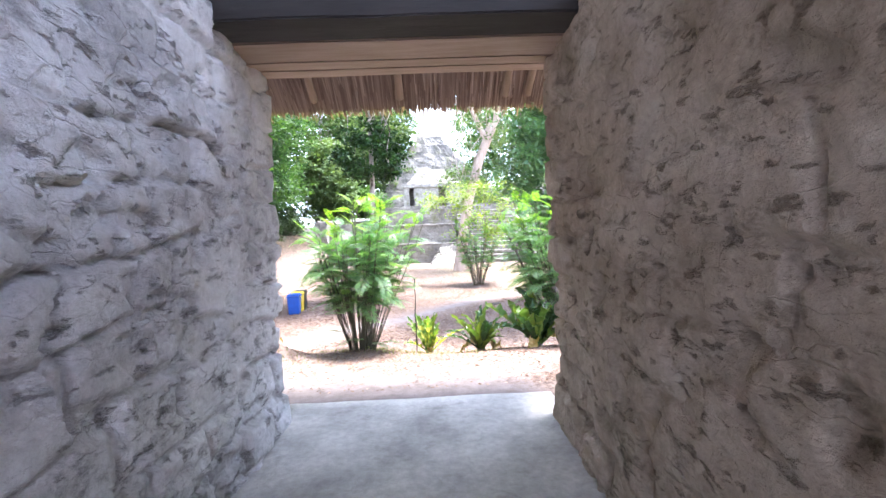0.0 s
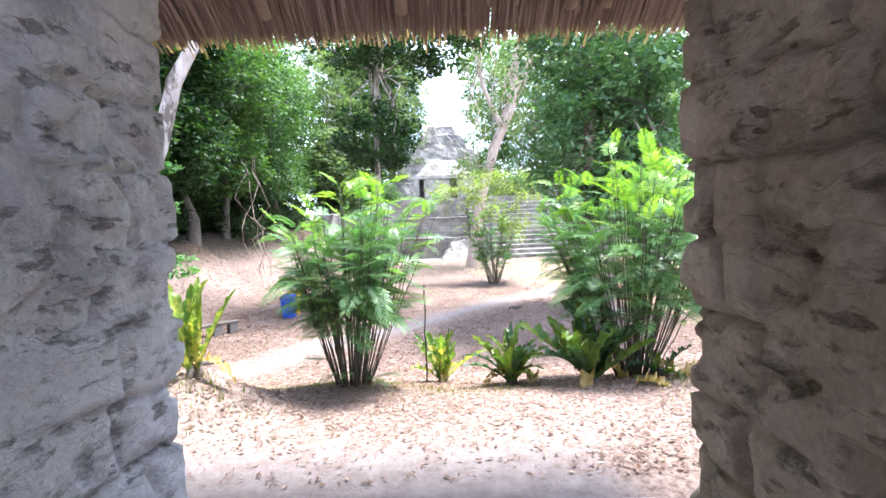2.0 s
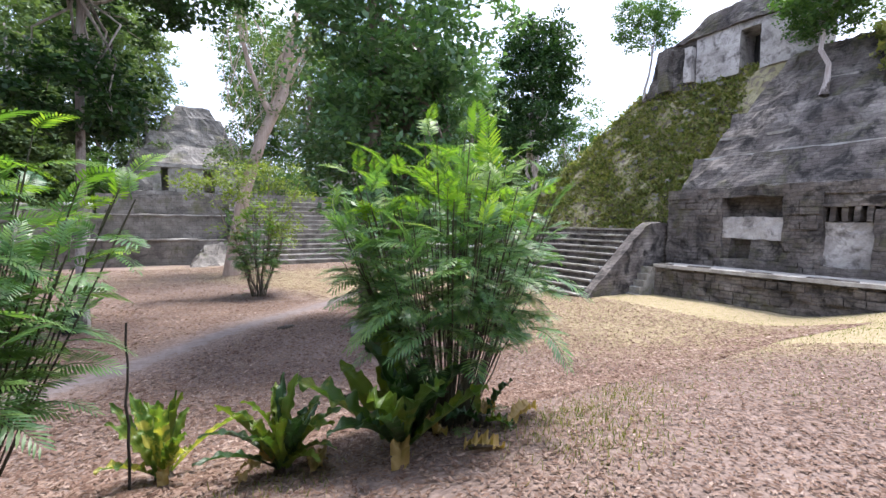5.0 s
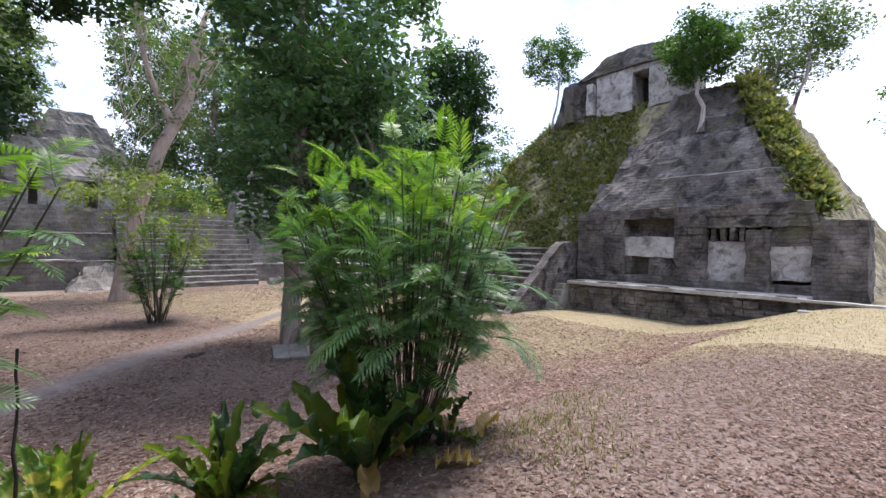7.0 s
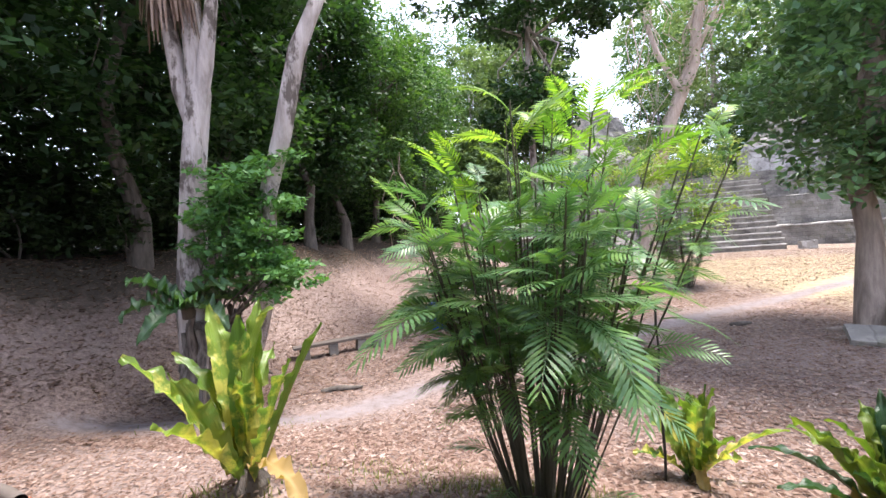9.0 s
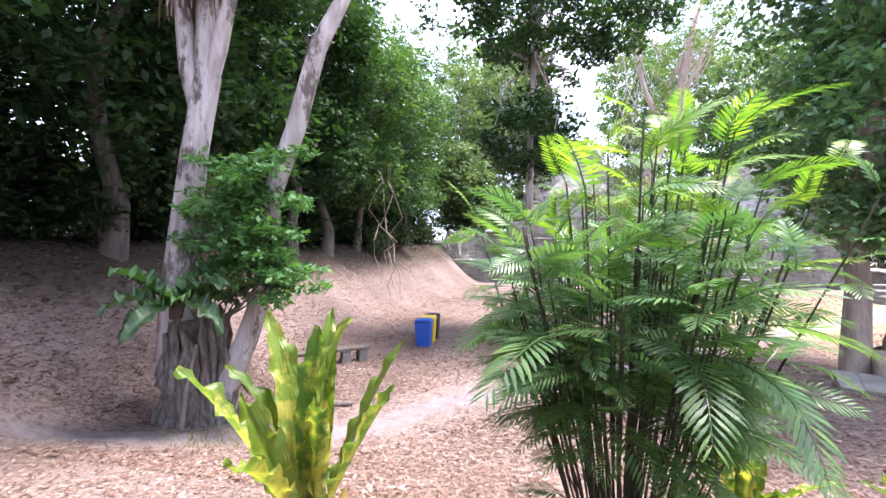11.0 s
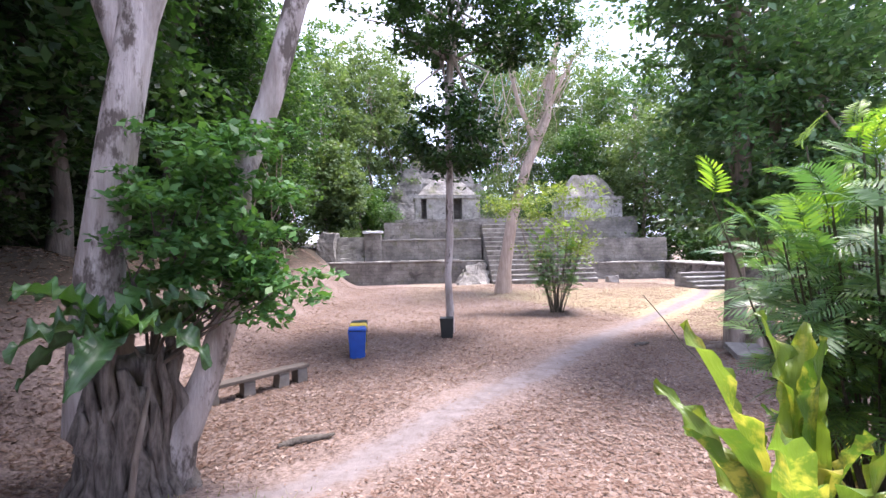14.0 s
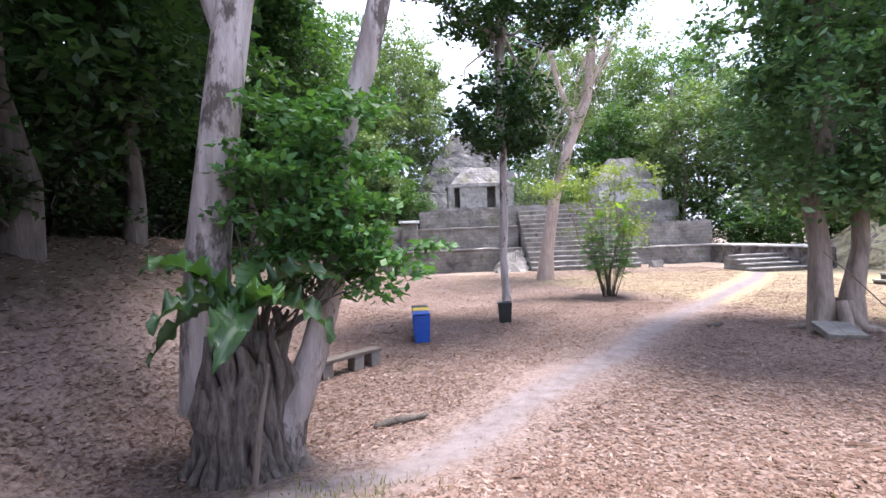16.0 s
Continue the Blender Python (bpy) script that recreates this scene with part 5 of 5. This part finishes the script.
clump_palm("bamboo_palm", 2.24, 24.1, "young pale green clump with thin upright stems", 4.0, 1.25, 40, 8, 3, 0.3, 1.1, (1.0, 1), (0, 0), (), 6)
sap = root("sapling", 2.4, 24.4, gz(2.4, 24.4), "thin sapling with light feathery yellow-green leaves", "tree")
rg = np.random.default_rng(77)
for k, e in enumerate(((0.5, 0, 5.6), (-0.9, 0.2, 5.0), (1.6, 0, 4.8), (-1.9, 0, 4.3))):
    v, f = tube(bend((0, 0, -0.1), e, 7, 0.2, 500 + k), [0.05, 0.045, 0.04, 0.03, 0.022, 0.015, 0.008], 6)
    mesh_ob("limb", v, f, BARK_BROWN, sap)
pts = np.concatenate([crown_points(rg, (0.2, 0, 4.5), (2.4, 1.5, 1.1), 46, 0.1, 0.5, 7), crown_points(rg, (-1.8, 0, 4.4), (1.4, 1, 0.6), 18, 0.1, 0.4, 8), crown_points(rg, (0.3, 0, 2.8), (1.9, 1.4, 1.1), 26, 0.1, 0.4, 9)])
v, f = leaf_cloud(pts, 0.42, 40, 0.14, rg)
mesh_ob("crown", v, f, LEAF_LIME, sap)


# ---- nest ferns ----
def strap_leaf(name, length, width, arch, wave, seed, material):
    """A strap leaf along +x: narrow stalk end, raised midrib, wavy margins with notches torn out of them, pointed tip."""
    r = random.Random(seed)
    ph = r.uniform(0, 6)
    vs, fs = [], []
    n, m = 34, 8
    for i in range(n + 1):
        t = i / n
        w = width * (0.16 + 0.84 * math.sin(math.pi * (0.06 + 0.86 * t)) ** 0.85) * min(1, ((1.02 - t) / 0.16) ** 0.7)
        x = length * (t - 0.22 * arch * t * t)
        z = length * (0.25 * t - arch * t ** 2.4 * 0.75)
        for j in range(m + 1):
            s = j / m * 2 - 1
            side = 1 if s > 0 else -1
            lobe = noise.noise(Vector((t * 13, side * 4.0, seed))) + 0.6 * noise.noise(Vector((t * 29, side * 4.0, seed + 7)))
            tear = 1 - 0.42 * max(0, lobe) * abs(s) ** 2 * min(1, t * 4)
            rip = wave * abs(s) ** 1.6 * (math.sin(t * 27 + ph + side * 2.0) + 0.7 * math.sin(t * 49 + 2 * ph - side * 3)) * width * 0.17
            keel = 0.02 * width if j == m // 2 else 0.0
            vs.append((x + rip * 0.35, s * w * 0.5 * tear, z + abs(s) * w * 0.3 + rip - keel))
    for i in range(n):
        for j in range(m):
            a = i * (m + 1) + j
            fs.append((a, a + m + 1, a + m + 2, a + 1))
    me = bpy.data.meshes.new(name)
    me.from_pydata(vs, [], fs)
    me.materials.append(material)
    me.polygons.foreach_set("use_smooth", [True] * len(me.polygons))
    me.update()
    return me


def nest_fern(x, y, z, label, leaves, length, width, seed, mats, low=20, high=80, dry=2, arch=(0.15, 0.6)):
    r = random.Random(seed)
    p = root("nest_fern", x, y, z, label, "fern", "nest ferns")
    for k in range(leaves):
        a = math.tau * k / leaves + r.uniform(-0.35, 0.35)
        pitch = r.uniform(low, high)
        ln = length * r.uniform(0.7, 1.1)
        me = strap_leaf("leaf", ln, width * r.uniform(0.8, 1.15), r.uniform(*arch), r.uniform(0.5, 1.3), seed * 50 + k, mats[k % len(mats)])
        link("leaf", me, p, "", Matrix.Translation((math.cos(a) * 0.05, math.sin(a) * 0.05, 0.05)) @ Matrix.Rotation(a, 4, "Z") @ Matrix.Rotation(radians(-pitch), 4, "Y") @ Matrix.Rotation(r.gauss(0, 0.25), 4, "X"))
    for k in range(dry):
        a = r.uniform(0, math.tau)
        me = strap_leaf("dead_leaf", length * 0.6, width * 0.8, 0.9, 1.4, seed * 60 + k, LEAF_DRY)
        link("dead_leaf", me, p, "withered yellow leaf", Matrix.Translation((0, 0, 0.12)) @ Matrix.Rotation(a, 4, "Z") @ Matrix.Rotation(radians(-8), 4, "Y"))
    v, f = tube([(0, 0, -0.12), (0, 0, 0.02), (0, 0, 0.12)], [0.08, 0.09, 0.04], 12, 0.5)
    mesh_ob("root_ball", v, f, BARK_DARK, p, "brown fibrous root ball")
    return p


nest_fern(-0.2, 10.3, gz(-0.2, 10.3), "small upright light green nest fern", 18, 0.8, 0.12, 1, [NEST, NEST_PALE, NEST], 30, 84, 1, (0.05, 0.4))
nest_fern(0.72, 9.45, gz(0.72, 9.45), "dark green nest fern with arching leaves", 24, 0.8, 0.12, 2, [NEST_DARK, NEST, NEST], 18, 80, 3, (0.15, 0.6))
nest_fern(1.62, 9.0, gz(1.62, 9.0), "large nest fern with broad blue-green and yellowing leaves", 18, 1.05, 0.2, 3, [NEST_DARK, NEST, NEST_DARK, NEST_DARK, NEST], 30, 80, 3, (0.1, 0.6))
nest_fern(2.5, 9.05, gz(2.5, 9.05), "low spreading fern leaves at the palm's foot", 4, 0.6, 0.15, 6, [NEST_DARK, NEST], 10, 40, 1, (0.3, 0.8))
nest_fern(-2.69, 8.08, gz(-2.69, 8.08), "tall sunlit nest fern with torn yellow-green leaves", 13, 0.95, 0.135, 4, [NEST_PALE, NEST, NEST_PALE], 44, 84, 2, (0.05, 0.4))
nest_fern(-6.5, 11.08, 0.74, "broad deep green nest fern growing on the stump", 17, 0.9, 0.25, 5, [NEST_DARK, LEAF_STUMP], -10, 58, 0, (0.45, 1.0))

# ---- bins, bench, slab and scraps ----
def bin_thing(x, y, label, w, h, material, turn, lid=True):
    b = root("waste_bin", x, y, gz(x, y), label, "bin", "waste bins", turn)
    bm = bmesh.new()
    bmesh.ops.create_cube(bm, size=1)
    for vert in bm.verts:
        k = 0.84 if vert.co.z < 0 else 1.0
        vert.co = Vector((vert.co.x * w * k, vert.co.y * w * 0.9 * k, (vert.co.z + 0.5) * h))
    bmesh.ops.delete(bm, geom=[q for q in bm.faces if q.normal.z > 0.9], context="FACES")
    bmesh.ops.solidify(bm, geom=bm.faces[:], thickness=0.015)
    bmesh.ops.bevel(bm, geom=[e for e in bm.edges if e.calc_length() > 0.2], offset=0.012, segments=2, affect="EDGES")
    part("body", bm, material, b)
    for z0 in (h * 0.97,):
        v, f = tube([(0, 0, z0), (0, 0, z0 + 0.035)], [w * 0.74, w * 0.74], 4)
        ob = mesh_ob("rim", v, f, material, b)
        ob.rotation_euler.z = math.pi / 4
        ob.scale = (1, 0.93, 1)
    if lid:
        bm = bmesh.new()
        bmesh.ops.create_cube(bm, size=1)
        for vert in bm.verts:
            k = 1.06 if vert.co.z < 0 else 0.9
            vert.co = Vector((vert.co.x * w * k, vert.co.y * w * 0.95 * k, h + 0.035 + (vert.co.z + 0.5) * 0.05))
        bmesh.ops.bevel(bm, geom=bm.edges[:], offset=0.012, segments=2, affect="EDGES")
        part("lid", bm, material, b)
    return b


bin_thing(-5.07, 17.62, "blue plastic waste bin with a grey rim", 0.42, 0.64, BLUE, 4)
bin_thing(-5.09, 18.08, "yellow plastic waste bin behind the blue one", 0.42, 0.64, YELLOW, 4)
bin_thing(-5.11, 18.54, "black plastic waste bin behind the yellow one", 0.42, 0.64, BLACK, 4)
bin_thing(-2.66, 19.85, "black plastic waste bin at the foot of the slender tree", 0.40, 0.58, BLACK, -6, False)

fence = root("low_fence", -3.5, 7.36, gz(-3.5, 7.36), "knee-low edging of terracotta posts with a wooden rail", "fence")
for dx, dy in ((0.37, -0.05), (0.0, 0.0), (-0.37, 0.05)):
    v, f = rough_box(dx - 0.045, dx + 0.045, dy - 0.045, dy + 0.045, gz(-3.5 + dx, 7.36 + dy) - fence.location.z - 0.1, 0.64, 0.05, 0.006, 4)
    mesh_ob("post", v, f, TERRACOTTA, fence)
v, f = tube(bend((0.46, -0.06, 0.665), (-0.5, 0.07, 0.66), 8, 0.02, 5), [0.028] * 8, 8, 0.2)
mesh_ob("rail", v, f, OLDWOOD, fence, "", True)
bench = root("plank_bench", -6.55, 15.35, gz(-6.55, 15.35), "low weathered plank bench on stone blocks", "bench", "", 43.5)
part("plank", plank_bm(-1.25, 0.85, -0.14, 0.14, 0.27, 0.33), OLDWOOD, bench)
for x in (-1.0, -0.35, 0.3, 0.7):
    v, f = rough_box(x - 0.1, x + 0.1, -0.12, 0.12, -0.15, 0.268, 0.12, 0.02, 4)
    mesh_ob("stone_block", v, f, MASON_Y, bench)
slab = tagged(mesh_ob("stone_slab", *rough_box(-0.36, 0.36, -0.32, 0.32, -0.05, 0.07, 0.12, 0.015, 3), MASON_Y), "flat buff stone slab leaning on the tree's root", "stone")
slab.matrix_basis = pose(3.78, 16.05, gz(3.78, 16.05) + 0.12, 14, 3, -14)
for x, y, l, a in ((-5.3, 13.0, 0.75, 20), (2.15, 17.6, 0.45, 10), (-7.6, 13.6, 1.3, -30)):
    v, f = tube(bend((-l / 2, 0, 0.03), (l / 2, 0, 0.05), 6, 0.04, int(l * 100)), [0.03, 0.05, 0.055, 0.05, 0.04, 0.02], 8, 0.4)
    lg = tagged(mesh_ob("dead_branch", v, f, BARK_DARK, smooth=True), "short dead branch lying on the leaf litter", "branch", "dead branches")
    lg.matrix_basis = pose(x, y, gz(x, y), 0, 0, a)
v, f = tube(bend((-0.45, 10.15, gz(-0.45, 10.15) - 0.1), (-0.43, 10.2, gz(-0.45, 10.2) + 1.5), 10, 0.02, 9), [0.011] * 6 + [0.010] * 4, 7, 0.3)
tagged(mesh_ob("garden_stake", v, f, CORD), "thin dark upright stick stuck in the earth", "stake")
for x, y, s, tz in ((2.6, 8.75, 0.55, 20), (2.0, 8.6, 0.4, -40), (0.9, 9.1, 0.35, 70)):
    me = strap_leaf("dead_frond", s, 0.16, 0.5, 1.2, int(x * 10), LEAF_DRY)
    ob = tagged(link("dead_frond", me), "dry curled brown leaf on the ground", "leaf", "dry leaves")
    ob.matrix_basis = pose(x, y, gz(x, y) + 0.04, 0, -5, tz)

# ---- leaf litter and grass ----
def scatter(name, label, n, where, size, material, seed, flat=True, tall=0.0):
    rg = np.random.default_rng(seed)
    x, y = where(rg, n)
    z = ground_z(x, y)
    if flat:
        a = rg.uniform(0, math.tau, n)
        ln = size * rg.uniform(0.5, 1.5, n)
        wd = ln * rg.uniform(0.22, 0.42, n)
        d, s = np.stack([np.cos(a), np.sin(a)], 1), np.stack([-np.sin(a), np.cos(a)], 1)
        c = np.stack([x, y], 1)
        curl = rg.uniform(0.0, 0.4, (n, 4)) * ln[:, None] * 0.6 + 0.012
        pts = [c - d * ln[:, None] / 2, c + s * wd[:, None] / 2, c + d * ln[:, None] / 2, c - s * wd[:, None] / 2]
        v = np.stack([np.concatenate([p, (z + curl[:, i])[:, None]], 1) for i, p in enumerate(pts)], 1).reshape(-1, 3)
    else:
        a = rg.uniform(0, math.tau, n)
        h = tall * rg.uniform(0.4, 1.3, n)
        w = 0.003 + 0.004 * rg.random(n)
        dx, dy = np.cos(a), np.sin(a)
        lx, ly = rg.normal(0, 0.35, n) * h, rg.normal(0, 0.35, n) * h
        v = np.stack([np.stack([x - dx * w, y - dy * w, z - 0.01], 1), np.stack([x + dx * w, y + dy * w, z - 0.01], 1),
                      np.stack([x + lx + dx * w * 0.3, y + ly + dy * w * 0.3, z + h], 1), np.stack([x + lx - dx * w * 0.3, y + ly - dy * w * 0.3, z + h], 1)], 1).reshape(-1, 3)
    ob = mesh_ob(name, v, np.arange(4 * n, dtype=np.int32).reshape(-1, 4), material)
    return tagged(ob, label, name.replace("_", " "), kind="stuff")


def litter_near(rg, n):
    x, y = rg.uniform(-8, 9, n * 3), 6.2 + 16.8 * rg.random(n * 3) ** 1.6
    d = track_distance(x, y)
    keep = (rg.random(n * 3) < np.clip(d / 1.0 - 0.25, 0.04, 1)) & (rg.random(n * 3) < np.clip(np.maximum((y - 6.9) / 1.2, (x - 0.6) / 1.5), 0.1, 1)) & ((y > 6.6) | (x > 1.6))
    return np.resize(x[keep], n), np.resize(y[keep], n)


def litter_far(rg, n):
    x, y = rg.uniform(-12, 14, n * 2), 9.5 + 27 * rg.random(n * 2) ** 1.3
    keep = track_distance(x, y) > 0.6 + 0.4 * rg.random(n * 2)
    return np.resize(x[keep], n), np.resize(y[keep], n)


def tufts(spots):
    def where(rg, n):
        k = rg.integers(0, len(spots), n)
        s = np.array(spots)[k]
        return s[:, 0] + rg.normal(0, 1, n) * s[:, 2], s[:, 1] + rg.normal(0, 1, n) * s[:, 2] * 0.6
    return where


scatter("leaf_litter", "brown and pale fallen leaves strewn on the earth", 150000, litter_near, 0.046, LITTER, 1)
scatter("leaf_litter", "fallen leaves over the court and the bank", 190000, litter_far, 0.075, LITTER, 2)
scatter("grass", "sparse short grass at the foot of the palms", 3800, tufts([(-1.6, 9.2, 0.3), (-0.9, 9.1, 0.35), (3.0, 8.6, 0.35), (-2.4, 9.5, 0.5), (-5.8, 11.0, 0.5), (0.2, 9.0, 0.5), (3.6, 8.4, 0.5), (4.4, 8.9, 0.4), (2.9, 7.9, 0.4), (-2.7, 7.8, 0.4)]), 0.1, GRASSY, 3, False, 0.06)
scatter("grass", "thin dry grass over the sunny court", 30000, lambda rg, n: (rg.uniform(5, 17, n), rg.uniform(6.5, 19, n)), 0.1, GRASSY, 4, False, 0.028)
